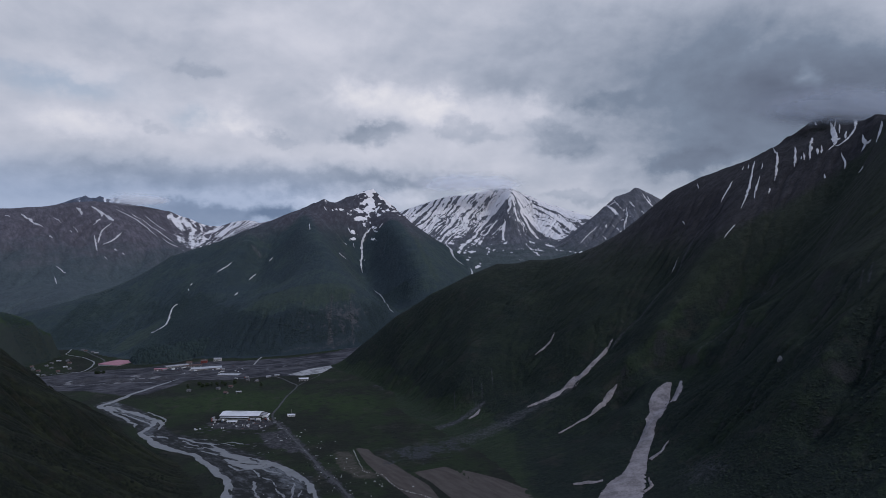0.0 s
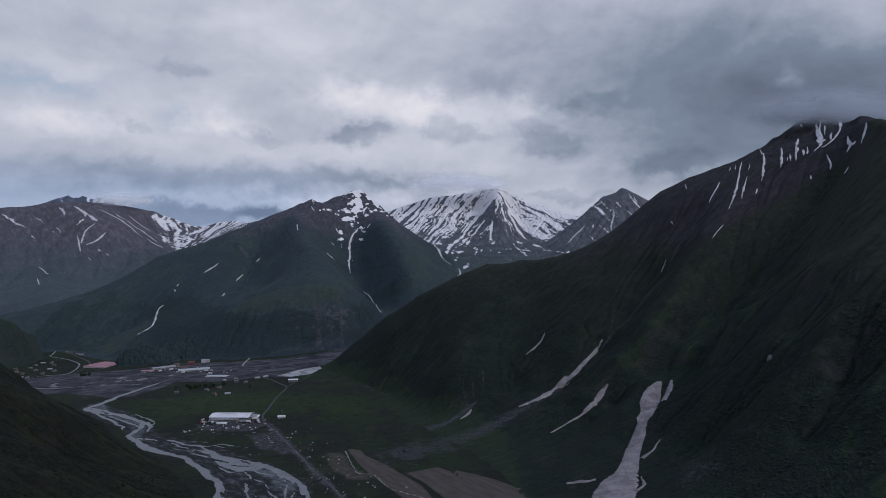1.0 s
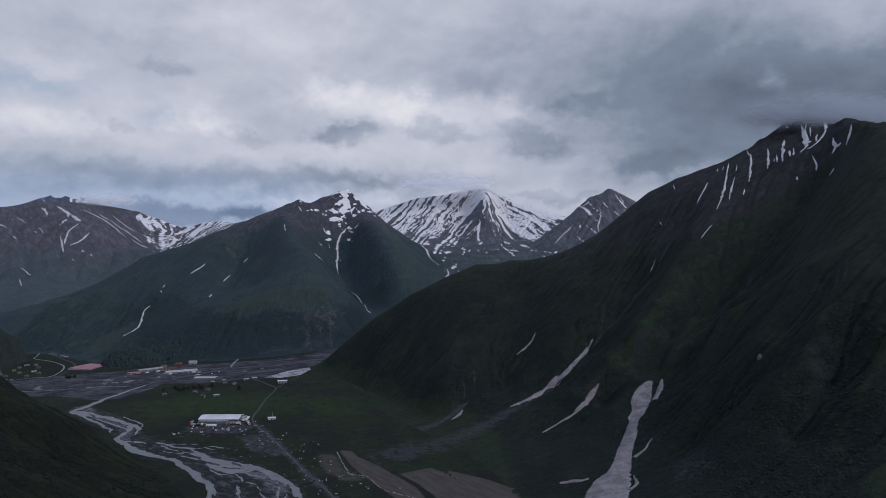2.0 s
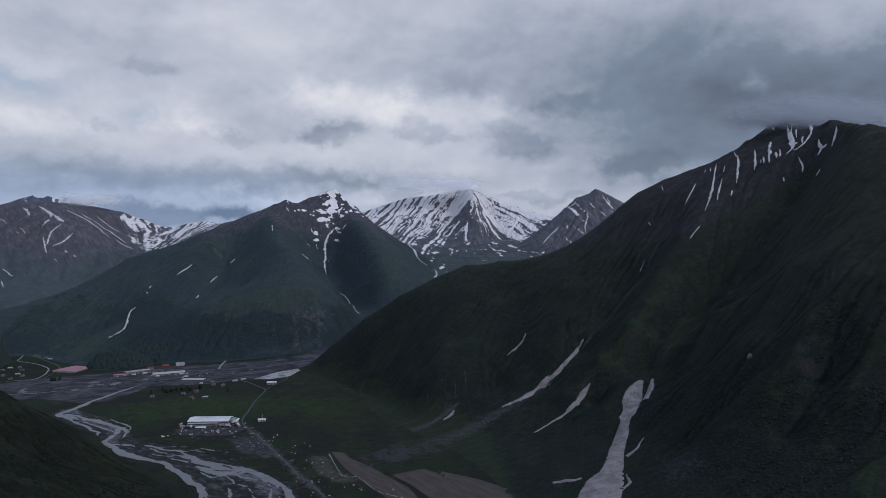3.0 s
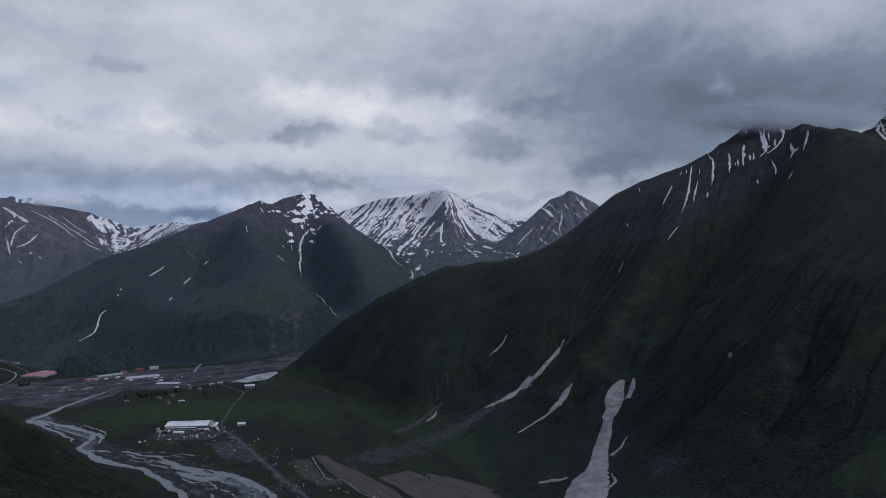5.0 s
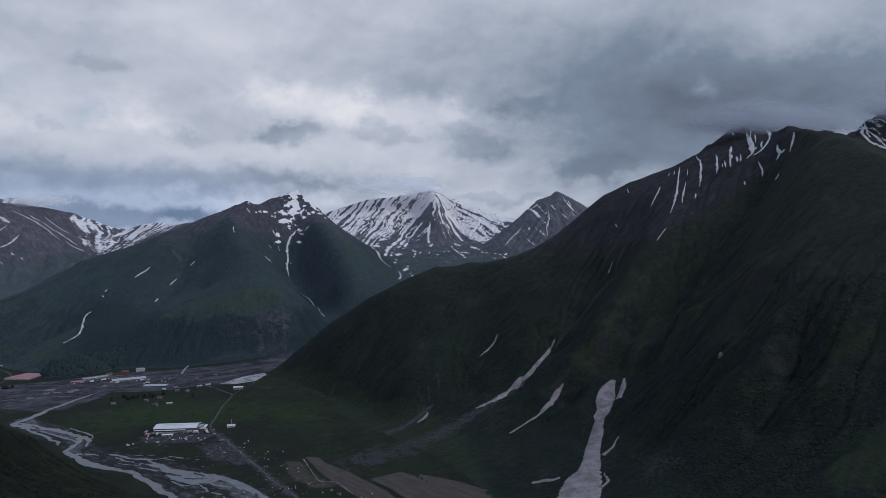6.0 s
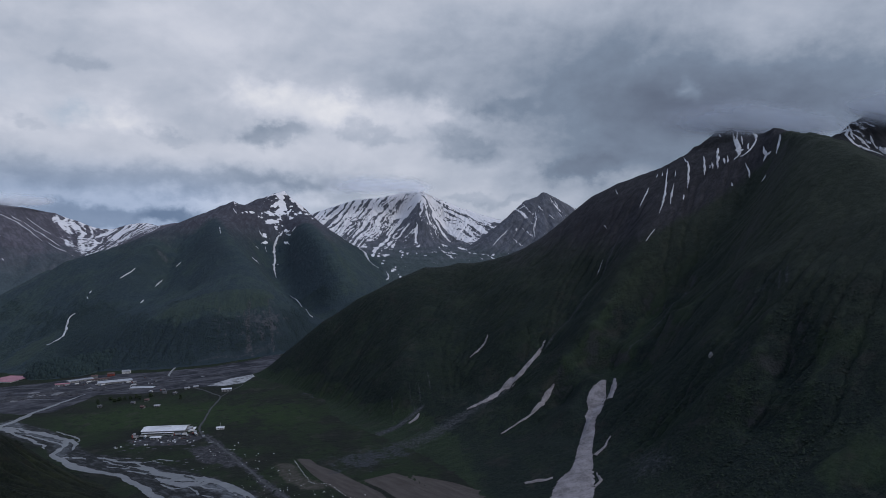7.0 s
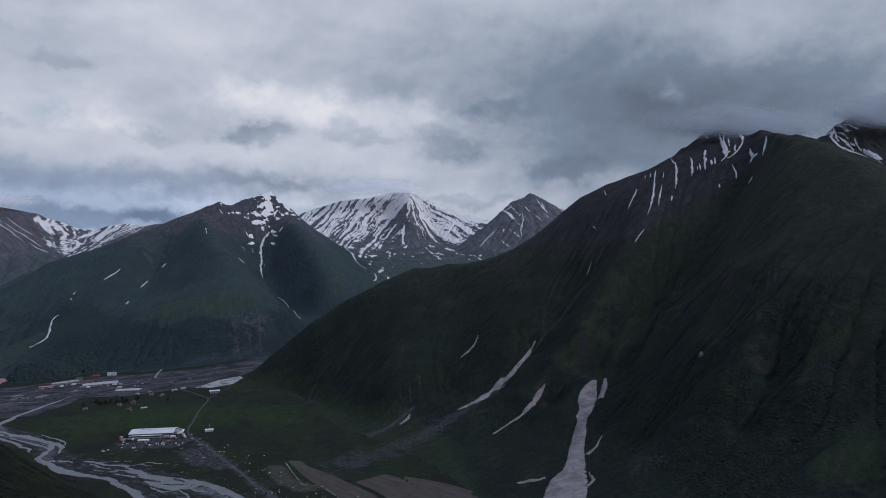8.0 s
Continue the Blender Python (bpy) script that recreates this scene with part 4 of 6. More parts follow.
mat_water = surface("silty_river_water", (0.058, 0.064, 0.074), (0.108, 0.114, 0.127), 12, 0.35, bump=0.15, spec=0.5)
mat_old_snow = surface("dirty_old_snow", (0.105, 0.091, 0.092), (0.235, 0.208, 0.212), 13, 0.85, bump=0.6)
mat_high_snow = surface("clean_high_snow", (0.32, 0.31, 0.315), (0.52, 0.50, 0.51), 20, 0.8, bump=0.4)
mat_asphalt = surface("dusty_asphalt", (0.026, 0.026, 0.030), (0.045, 0.044, 0.049), 12)
mat_track = surface("gravel_track", (0.026, 0.026, 0.028), (0.058, 0.057, 0.061), 9)
mat_pale_track = surface("pale_gravel_ramp", (0.13, 0.128, 0.13), (0.22, 0.215, 0.215), 6)
mat_stone = surface("pale_stone", (0.30, 0.30, 0.30), (0.52, 0.51, 0.50), 2.5, bump=0.6)
mat_white_sheet = surface("white_roof_sheet", (0.42, 0.415, 0.43), (0.58, 0.57, 0.59), 16, 0.5)
mat_dull_sheet = surface("dull_white_roof", (0.24, 0.24, 0.255), (0.36, 0.36, 0.38), 9, 0.6)
mat_white_wall = surface("pale_plaster", (0.34, 0.33, 0.33), (0.50, 0.49, 0.48), 6)
mat_grey_wall = surface("grey_render", (0.16, 0.155, 0.155), (0.27, 0.265, 0.26), 5)
mat_rust_roof = surface("rust_red_roof", (0.060, 0.036, 0.034), (0.105, 0.062, 0.058), 5)
mat_pink_roof = surface("faded_pink_roof", (0.23, 0.105, 0.125), (0.34, 0.165, 0.19), 14)
mat_grey_roof = surface("weathered_grey_roof", (0.16, 0.16, 0.17), (0.32, 0.32, 0.335), 6)
mat_dark_door = surface("dark_opening", (0.018, 0.018, 0.02), (0.03, 0.03, 0.033), 2)
mat_red_paint = surface("red_painted_steel", (0.14, 0.035, 0.03), (0.22, 0.055, 0.045), 3, 0.5)
mat_blue_paint = surface("blue_grey_paint", (0.07, 0.10, 0.15), (0.11, 0.15, 0.20), 3, 0.5)
mat_rubber = surface("black_rubber", (0.015, 0.015, 0.015), (0.025, 0.025, 0.025), 0.5)
mat_bark = surface("grey_bark", (0.05, 0.042, 0.034), (0.09, 0.078, 0.065), 0.6)


def foliage(name, dark, pale):
    m, nt, b = material(name)
    n = Nodes(nt)
    isle = n.pos.outputs["Random Per Island"]
    f = n.math("ADD", n.math("MULTIPLY", isle, 0.6), n.math("MULTIPLY", n.noise(40, 4), 0.4))
    n.put(b.inputs["Base Color"], n.mix(n.step(f, 0.2, 0.85), dark, pale))
    n.put(b.inputs["Roughness"], 0.9)
    n.put(b.inputs["Specular IOR Level"], 0.15)
    return m


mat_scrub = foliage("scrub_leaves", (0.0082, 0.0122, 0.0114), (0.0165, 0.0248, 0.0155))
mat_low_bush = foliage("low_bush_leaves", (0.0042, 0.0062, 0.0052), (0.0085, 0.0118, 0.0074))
# these leaves hold a blue haze tint in their base colour
mat_wood = foliage("hazy_woodland_leaves", (0.0165, 0.0262, 0.0285), (0.0225, 0.0355, 0.0345))
mat_tree = foliage("tree_leaves", (0.010, 0.016, 0.009), (0.026, 0.038, 0.017))


# ---- water, roads and snow laid on the land ----
def smooth_line(points, gap):
    """Points along a smooth curve (x, y, width)."""
    p = [np.array(q, float) for q in points]
    p = [2 * p[0] - p[1]] + p + [2 * p[-1] - p[-2]]
    out = []
    for a, b, c, d in zip(p[:-3], p[1:-2], p[2:-1], p[3:]):
        k = max(2, int(np.linalg.norm((c - b)[:2]) / gap))
        for i in range(k):
            t = i / k
            out.append(0.5 * (2 * b + (c - a) * t + (2 * a - 5 * b + 4 * c - d) * t * t + (3 * b - a - 3 * c + d) * t**3))
    return out + [p[-2]]


def laid_ribbon(name, points, mat, lift, rag=0.3, gap=3.0, across=4, on_floor=True, seed=1, taper=False):
    """A ribbon laid on the land, with ragged edges."""
    line = smooth_line(points, gap)
    bm, rows = bmesh.new(), []
    dice = random.Random(seed)
    wob = [dice.uniform(0, 100) for _ in range(2)]
    for i, q in enumerate(line):
        a, b = line[max(i - 1, 0)], line[min(i + 1, len(line) - 1)]
        d = (b - a)[:2] / (np.linalg.norm((b - a)[:2]) + 1e-9)
        side = np.array([-d[1], d[0]])
        w = max(q[2], 0.4) / 2
        if taper:
            w *= 0.25 + 0.75 * min(1.0, 5.0 * min(i, len(line) - 1 - i) / len(line))
        s = i * gap
        left = w * (1 + rag * noise.noise((s / (3 * w + 6), wob[0], 0)) * 1.6 + rag * noise.noise((s / 4, wob[0], 5)) * 0.8)
        right = w * (1 + rag * noise.noise((s / (3 * w + 6), wob[1], 0)) * 1.6 + rag * noise.noise((s / 4, wob[1], 5)) * 0.8)
        drift = 0.7 * w * noise.noise((s / 14, wob[0], 9)) if taper else 0.0
        row = []
        for j in range(across + 1):
            f = drift - left + (left + right) * j / across
            x, y = q[0] + side[0] * f, q[1] + side[1] * f
            z = float(floor_height(x, y)) if on_floor else surface_height(x, y)
            edge = 0.0 if j in (0, across) else 1.0
            row.append(bm.verts.new((x, y, z + lift * (0.25 + 0.75 * edge if not on_floor else 1.0))))
        rows.append(row)
    for r0, r1 in zip(rows[:-1], rows[1:]):
        for j in range(across):
            f = bm.faces.new((r0[j], r0[j + 1], r1[j + 1], r1[j]))
            f.smooth = True
    bmesh.ops.recalc_face_normals(bm, faces=bm.faces)
    if bm.faces[0].normal.z < 0:
        bmesh.ops.reverse_faces(bm, faces=bm.faces)
    me = bpy.data.meshes.new(name)
    bm.to_mesh(me)
    bm.free()
    me.materials.append(mat)
    return new(name, me)


def channel(*points):
    channel.count += 1
    ob = laid_ribbon("river_channel", points, mat_water, 0.20 + 0.03 * channel.count, rag=0.34, gap=4, across=3, seed=channel.count)
    return tagged(ob, "silty grey water in a braided river channel", "water", kind="structure")


channel.count = 0
channel((-1109, 1900, 2.5), (-1056, 1842, 3.2), (-1018, 1755, 3.0), (-1002, 1715, 3.0), (-952, 1683, 2.6), (-918, 1659, 2.9), (-866, 1600, 3.4), (-835, 1521, 3.9), (-835, 1479, 3.8), (-881, 1473, 2.5), (-913, 1444, 2.5))
channel((-1000, 1330, 2.0), (-860, 1345, 3.0), (-760, 1330, 2.5), (-680, 1345, 2.0), (-600, 1330, 2.0))

# the braided river: courses with their widths, and the bars that part them
COURSES = [
    [(-554, 1357, 3.0), (-569, 1311, 5.9), (-584, 1259, 9.9), (-597, 1219, 10.9), (-603, 1169, 10.9), (-608, 1143, 10.9), (-583, 1121, 11.9), (-544, 1100, 10.2), (-504, 1072, 10.9), (-466, 1033, 8.9), (-453, 1002, 8.2), (-455, 978, 9.7), (-451, 960, 9.7), (-428, 934, 9.4), (-404, 906, 11.3), (-380, 884, 11.9), (-353, 865, 8.7), (-320, 836, 8.5), (-289, 797, 8.5), (-264, 762, 9.1), (-248, 741, 9.1), (-240, 719, 10.2), (-233, 687, 11.3), (-225, 640, 11.3), (-200, 560, 11.3)],
    [(-599, 1147, 6), (-558, 1114, 7), (-520, 1091, 6), (-486, 1061, 6), (-455, 1031, 7), (-438, 1007, 6), (-435, 985, 4)],
    [(-600, 1132, 4), (-553, 1086, 6), (-519, 1054, 5), (-492, 1024, 4), (-476, 998, 2.5)],
    [(-542, 1087, 4), (-505, 1055, 4), (-476, 1028, 5), (-456, 1001, 6), (-455, 976, 6)],
    [(-441, 1010, 2), (-447, 1036, 3), (-473, 1066, 3), (-499, 1091, 2)],
    [(-427, 942, 4), (-397, 936, 6), (-371, 925, 5), (-338, 900, 5), (-312, 890, 4), (-295, 899, 2.5), (-274, 884, 2)],
    [(-373, 918, 5), (-331, 882, 6), (-299, 861, 8), (-273, 836, 14), (-250, 814, 18), (-226, 801, 16), (-198, 784, 11), (-177, 761, 8), (-155, 728, 7), (-141, 693, 7)],
    [(-275, 819, 6), (-251, 794, 12), (-228, 786, 14), (-212, 786, 10)],
    [(-323, 859, 3), (-297, 845, 4), (-276, 828, 6)],
    [(-609, 1162, 5.0), (-592, 1197, 4.1), (-594, 1235, 3.2), (-583, 1267, 3.3)],
    [(-429, 945, 4.6), (-403, 940, 3.8), (-378, 927, 3.8), (-356, 912, 4.4), (-321, 890, 3.8), (-294, 863, 5.5), (-274, 837, 8.3), (-249, 811, 9.4), (-224, 798, 7.9), (-201, 786, 5.8), (-182, 758, 5.0), (-163, 737, 4.8), (-146, 715, 4.7), (-136, 690, 4.6), (-131, 668, 4.5), (-120, 600, 4.5)],
    [(-400, 934, 2.4), (-354, 886, 2.3), (-318, 870, 2.3), (-292, 854, 2.2)],
    [(-359, 918, 1.6), (-325, 912, 1.6), (-283, 879, 1.5)],
    [(-228, 775, 2.4), (-212, 754, 3.0), (-213, 729, 3.6), (-204, 704, 2.9), (-193, 681, 2.8), (-185, 640, 2.8)],
    [(-208, 749, 2.3), (-192, 725, 2.3), (-180, 702, 2.8), (-168, 674, 2.8), (-160, 630, 2.8)],
    [(-181, 752, 2.3), (-168, 729, 2.9), (-165, 705, 2.9), (-160, 676, 2.8), (-150, 630, 2.8)],
    [(-164, 733, 2.2), (-155, 710, 2.8), (-154, 690, 2.2), (-146, 671, 2.2)],
    [(-270, 823, 2.9), (-266, 797, 3.2), (-249, 778, 3.8), (-236, 780, 2.9), (-228, 775, 2.2)],
    [(-267, 836, 2.2), (-244, 819, 2.8), (-211, 772, 2.3), (-187, 755, 2.2)],
    [(-285, 850, 1.6), (-262, 812, 2.2), (-240, 790, 2.4), (-215, 785, 1.8)],
]
BARS = [
    [(-539, 1094, 5.1), (-515, 1073, 8.5), (-494, 1056, 5.1)],
    [(-507, 1068, 5.1), (-486, 1048, 8.5), (-469, 1033, 5.1)],
    [(-495, 1037, 5.1), (-475, 1019, 10.2), (-457, 998, 8.5)],
    [(-574, 1121, 3.4), (-553, 1103, 5.1)],
    [(-425, 948, 3.4), (-412, 931, 6.8), (-399, 916, 3.4)],
    [(-413, 957, 5.1), (-390, 931, 11.9), (-368, 901, 10.2), (-355, 881, 5.1)],
    [(-377, 924, 3.4), (-353, 904, 5.1), (-332, 885, 3.4)],
    [(-292, 841, 3.4), (-276, 825, 6.8), (-261, 814, 3.4)],
    [(-270, 802, 3.4), (-256, 790, 5.1), (-246, 787, 3.4)],
    [(-248, 821, 3.4), (-232, 806, 5.1), (-219, 787, 3.4)],
    [(-218, 756, 6.8), (-208, 736, 10.2), (-197, 717, 6.8)],
    [(-170, 735, 5.1), (-159, 716, 8.5), (-151, 698, 5.1)],
    [(-335, 886, 3.4), (-312, 865, 5.1), (-292, 850, 3.4)],
    [(-237, 712, 5.1), (-230, 701, 6.8)],
]


def build_river():
    """One sheet of water with ragged banks, parted by bars of gravel."""
    cell = 1.25
    xs, ys = np.arange(-660, -90, cell), np.arange(560, 1370, cell)
    X, Y = np.meshgrid(xs, ys)
    U = X + 5.0 * smooth_noise(X, Y, 26, 401, 3, 0.6)
    V = Y + 5.0 * smooth_noise(X, Y, 26, 411, 3, 0.6)

    def reach(lines, pad):
        best = np.full(X.shape, -pad)
        for line in lines:
            p = smooth_line(line, 8)
            for a, b in zip(p[:-1], p[1:]):
                w = max(a[2], b[2]) / 2 + pad
                c0, c1 = np.searchsorted(xs, (min(a[0], b[0]) - w - 6, max(a[0], b[0]) + w + 6))
                r0, r1 = np.searchsorted(ys, (min(a[1], b[1]) - w - 6, max(a[1], b[1]) + w + 6))
                if c0 == c1 or r0 == r1:
                    continue
                u, v = U[r0:r1, c0:c1], V[r0:r1, c0:c1]
                d = b[:2] - a[:2]
                t = np.clip(((u - a[0]) * d[0] + (v - a[1]) * d[1]) / (d @ d + 1e-9), 0, 1)
                f = (a[2] + (b[2] - a[2]) * t) / 2 - np.hypot(u - a[0] - t * d[0], v - a[1] - t * d[1])
                best[r0:r1, c0:c1] = np.maximum(best[r0:r1, c0:c1], f)
        return best

    F = reach(COURSES, 5.0) + 1.3 * smooth_noise(X, Y, 9, 421, 3, 0.65)
    # shallow threads that part and meet over the eastern gravel
    c, d = math.cos(radians(-42)), math.sin(radians(-42))
    A, B = X * c + Y * d, Y * c - X * d
    thread = smooth_noise(A * 0.32, B + 7 * smooth_noise(A, B, 34, 431, 2), 9, 441, 3, 0.5, True)
    flats = within(X, Y, [(-345, 905), (-268, 862), (-205, 812), (-150, 745), (-128, 670), (-110, 580), (-190, 580), (-214, 690), (-235, 752), (-290, 815)], 26)
    F = np.maximum(F, 14 * (thread - 0.885) - 6 * (1 - flats))
    F = np.minimum(F, 0.8 - reach(BARS, 3.0) + 1.6 * smooth_noise(X, Y, 8, 451, 3, 0.65))
    keep = (F[:-1, :-1] + F[1:, :-1] + F[:-1, 1:] + F[1:, 1:]) > 0
    gy, gx = np.gradient(F, cell)
    pull = np.where(F < 0, np.minimum(-F / (gx**2 + gy**2 + 0.05), cell), 0.0) / np.maximum(np.hypot(gx, gy), 1.0)
    X, Y = X + gx * pull, Y + gy * pull
    i = np.arange(X.size).reshape(X.shape)
    quads = np.stack([i[:-1, :-1], i[:-1, 1:], i[1:, 1:], i[1:, :-1]], -1)[keep]
    used, faces = np.unique(quads, return_inverse=True)
    me = bpy.data.meshes.new("river")
    co = np.stack([X, Y, floor_height(X, Y) + 0.3], -1).reshape(-1, 3)[used]
    me.from_pydata(co.tolist(), [], faces.reshape(-1, 4).tolist())
    me.materials.append(mat_water)
    return tagged(new("river", me), "silty grey river in braided channels between gravel bars", "river", kind="structure")


build_river()


def road(name, label, mat, width, lift, *points):
    ob = laid_ribbon(name, [(x, y, width) for x, y in points], mat, lift, rag=0.4, gap=3, across=3, seed=len(points))
    return tagged(ob, label, "road", kind="structure")


road("valley_road", "dusty gravel road across the valley floor", mat_track, 3.2, 0.12, (-372, 1351), (-335, 1321), (-302, 1274), (-280, 1236), (-281, 1160), (-277, 1084), (-275, 1041), (-261, 1001), (-230, 943), (-196, 875), (-165, 811), (-140, 757), (-116, 714), (-93, 663), (-60, 580))
road("highway", "dark asphalt highway along the river plain", mat_asphalt, 9.0, 0.16, (-1100, 1380), (-951, 1392), (-923, 1423), (-866, 1447), (-820, 1476), (-669, 1445), (-548, 1388), (-433, 1328), (-372, 1351))
road("plain_track", "pale track over the gravel plain", mat_track, 5.0, 0.14, (-1000, 1350), (-800, 1372), (-640, 1385), (-520, 1400), (-400, 1395), (-300, 1440))
road("village_track", "pale track into the village", mat_track, 4.0, 0.12, (-814, 1480), (-834, 1585), (-875, 1652), (-940, 1721), (-1017, 1806))
road("quarry_track", "pale track round the quarry", mat_track, 2.4, 0.22, (-280, 1236), (-270, 1280), (-255, 1325), (-262, 1345))


tagged(laid_ribbon("bank_track", [(-432, 1474, 4.5), (-437, 1507, 4.5), (-440, 1535, 4.5), (-442, 1568, 4.5)], mat_pale_track, 0.5, rag=0.2, gap=3, on_floor=False), "pale ramp track up the bank", "road", kind="structure")


def drystone_wall(points):
    """A low wall of pale field stones along a line."""
    line = smooth_line([(x, y, 1.0) for x, y in points], 2.2)
    base = new("drystone_wall")
    base.location = (line[0][0], line[0][1], float(floor_height(line[0][0], line[0][1])))
    dice = random.Random(12)
    shapes = [rock_mesh(900 + i, mat_stone) for i in range(3)]
    for q in line:
        if dice.random() < 0.38:
            continue
        ob = new("stone", dice.choice(shapes))
        ob.parent = base
        s = dice.uniform(0.35, 0.75)
        ob.location = Vector((q[0] + dice.uniform(-0.7, 0.7), q[1] + dice.uniform(-0.7, 0.7), float(floor_height(q[0], q[1])) + 0.25)) - base.location
        ob.rotation_euler, ob.scale = (0, 0, dice.uniform(0, 6)), (s, s, s)
    return tagged(base, "tumbled drystone field wall of pale stones", "stone wall")


def rock_mesh(seed, mat):
    bm = bmesh.new()
    bmesh.ops.create_icosphere(bm, subdivisions=1, radius=1.0)
    for v in bm.verts:
        v.co *= 1 + 0.45 * noise.noise(v.co * 1.3 + Vector((seed, 0, 0)))
        v.co.z *= 0.7
    me = bpy.data.meshes.new("stone")
    bm.to_mesh(me)
    bm.free()
    me.materials.append(mat)
    return me


drystone_wall([(-116, 836), (-105, 795), (-97, 769), (-91, 752), (-71, 741), (-60, 716), (-46, 692), (-18, 669), (-4, 652)])


def snow_streak(*points, clean=False, lift=1.3):
    snow_streak.count += 1
    far = points[0][1] > 1500
    points = [(x, y, w * (0.52 if clean else 0.9)) for x, y, w in points]
    ob = laid_ribbon("snow_streak", points, mat_high_snow if clean else mat_old_snow, 2.5 if far else lift, rag=0.75 if clean else (0.26 if max(p[2] for p in points) > 12 else 0.6), gap=5.0 if far else 2.0, across=4 if points[0][2] < 9 else 8, on_floor=False, seed=snow_streak.count + 40, taper=clean)
    label = "narrow streak of spring snow in a mountain gully" if clean else "tongue of dirty avalanche snow in a gully"
    return tagged(ob, label, "snow patch")


snow_streak.count = 0
# avalanche snow low on the scrub-covered mountain
snow_streak((295, 835, 3.6), (285, 823, 12.5), (273, 809, 24.6), (262, 789, 25.5), (247, 766, 14.8), (235, 745, 17.2), (214, 702, 20.6), (200, 671, 26.3), (185, 649, 39.4), (171, 620, 44.4), (159, 595, 46.8))
snow_streak((307, 832, 3.3), (298, 815, 7.8), (280, 786, 8.9))
snow_streak((248, 708, 1.7), (231, 692, 4.4), (219, 685, 5.6))
snow_streak((166, 669, 4.4), (150, 672, 6.7), (136, 673, 3.3))
snow_streak((261, 993, 2.4), (239, 970, 5.7), (212, 949, 8.5), (181, 942, 9.4), (153, 928, 8.5), (136, 926, 5.7), (121, 922, 2.8))
snow_streak((235, 871, 2.4), (222, 863, 7.1), (207, 852, 6.6), (192, 844, 3.2), (169, 838, 2.8), (149, 831, 1.9))
snow_streak((185, 1070, 2.2), (176, 1054, 5.0), (163, 1044, 4.4), (148, 1037, 2.2))
snow_streak((54, 949, 3.3), (47, 942, 6.1), (37, 936, 2.2))
snow_streak((206, 646, 3.3), (203, 629, 5.6), (193, 621, 6.7))
# streaks under its summit
snow_streak((489, 1240, 2.8), (483, 1217, 2.8), clean=True)
snow_streak((524, 1167, 3.7), (503, 1145, 5.5), (487, 1129, 2.8), clean=True)
snow_streak((586, 1212, 3.7), (544, 1138, 6.4), (518, 1097, 7.4), (491, 1063, 2.8), clean=True)
snow_streak((554, 1127, 2.8), (532, 1096, 5.5), (519, 1075, 3.7), clean=True)
snow_streak((579, 1167, 2.8), (567, 1147, 2.8), clean=True)
snow_streak((623, 1215, 4.6), (608, 1173, 5.5), (588, 1135, 7.4), (566, 1100, 6.4), clean=True)
snow_streak((551, 1086, 4.6), (542, 1073, 2.8), clean=True)
snow_streak((640, 1173, 4.6), (617, 1129, 7.4), (605, 1110, 5.5), clean=True)
snow_streak((676, 1181, 7.4), (643, 1128, 8.3), (626, 1100, 4.6), clean=True)
snow_streak((633, 1131, 3.7), (621, 1108, 3.7), clean=True)
snow_streak((627, 1128, 2.8), (619, 1114, 2.8), clean=True)
snow_streak((647, 1115, 5.5), (640, 1101, 5.5), clean=True)
snow_streak((655, 1116, 4.6), (644, 1097, 4.6), clean=True)
snow_streak((732, 1216, 6.4), (688, 1138, 8.3), (672, 1103, 14.7), (656, 1097, 8.3), clean=True)
snow_streak((745, 1222, 5.5), (700, 1154, 6.4), (676, 1109, 11.0), clean=True)
snow_streak((723, 1176, 4.6), (688, 1118, 4.6), clean=True)
snow_streak((781, 1237, 11.0), (771, 1206, 11.0), (714, 1116, 6.4), (694, 1097, 8.3), (675, 1090, 9.2), (666, 1094, 8.3), clean=True)
snow_streak((696, 1112, 5.5), (684, 1095, 5.5), clean=True)
snow_streak((663, 1073, 2.8), (657, 1054, 5.5), (649, 1041, 2.8), clean=True)
snow_streak((624, 1054, 4.6), (621, 1046, 4.6), clean=True)
snow_streak((696, 1069, 5.5), (692, 1053, 12.9), (695, 1046, 5.5), clean=True)
snow_streak((692, 1053, 7.4), (681, 1049, 3.7), clean=True)
snow_streak((709, 1042, 6.4), (704, 1036, 7.4), (692, 1025, 6.4), (685, 1019, 3.7), clean=True)
snow_streak((661, 1014, 9.2), (653, 1013, 2.8), clean=True)
snow_streak((711, 1232, 6.4), (708, 1220, 4.6), clean=True)
snow_streak((565, 1212, 2.8), (556, 1198, 2.8), clean=True)
snow_streak((575, 1212, 2.8), (561, 1185, 2.8), clean=True)
snow_streak((465, 1026, 2.3), (441, 1011, 1.8), clean=True)
snow_streak((397, 1088, 2.8), (389, 1079, 2.8), (379, 1066, 1.8), clean=True)
snow_streak((432, 1164, 1.8), (433, 1155, 1.8), clean=True)
# streaks on the summit behind
snow_streak((835, 1035, 4.4), (807, 1000, 8.8), (810, 979, 8.8), (826, 946, 4.4), clean=True)
snow_streak((823, 1010, 6.6), (830, 991, 9.9), (817, 964, 5.5), clean=True)
snow_streak((839, 1035, 4.4), (812, 991, 6.6), clean=True)
snow_streak((849, 997, 7.7), (845, 982, 9.9), (850, 959, 6.6), clean=True)
snow_streak((838, 936, 6.6), (852, 934, 8.8), clean=True)
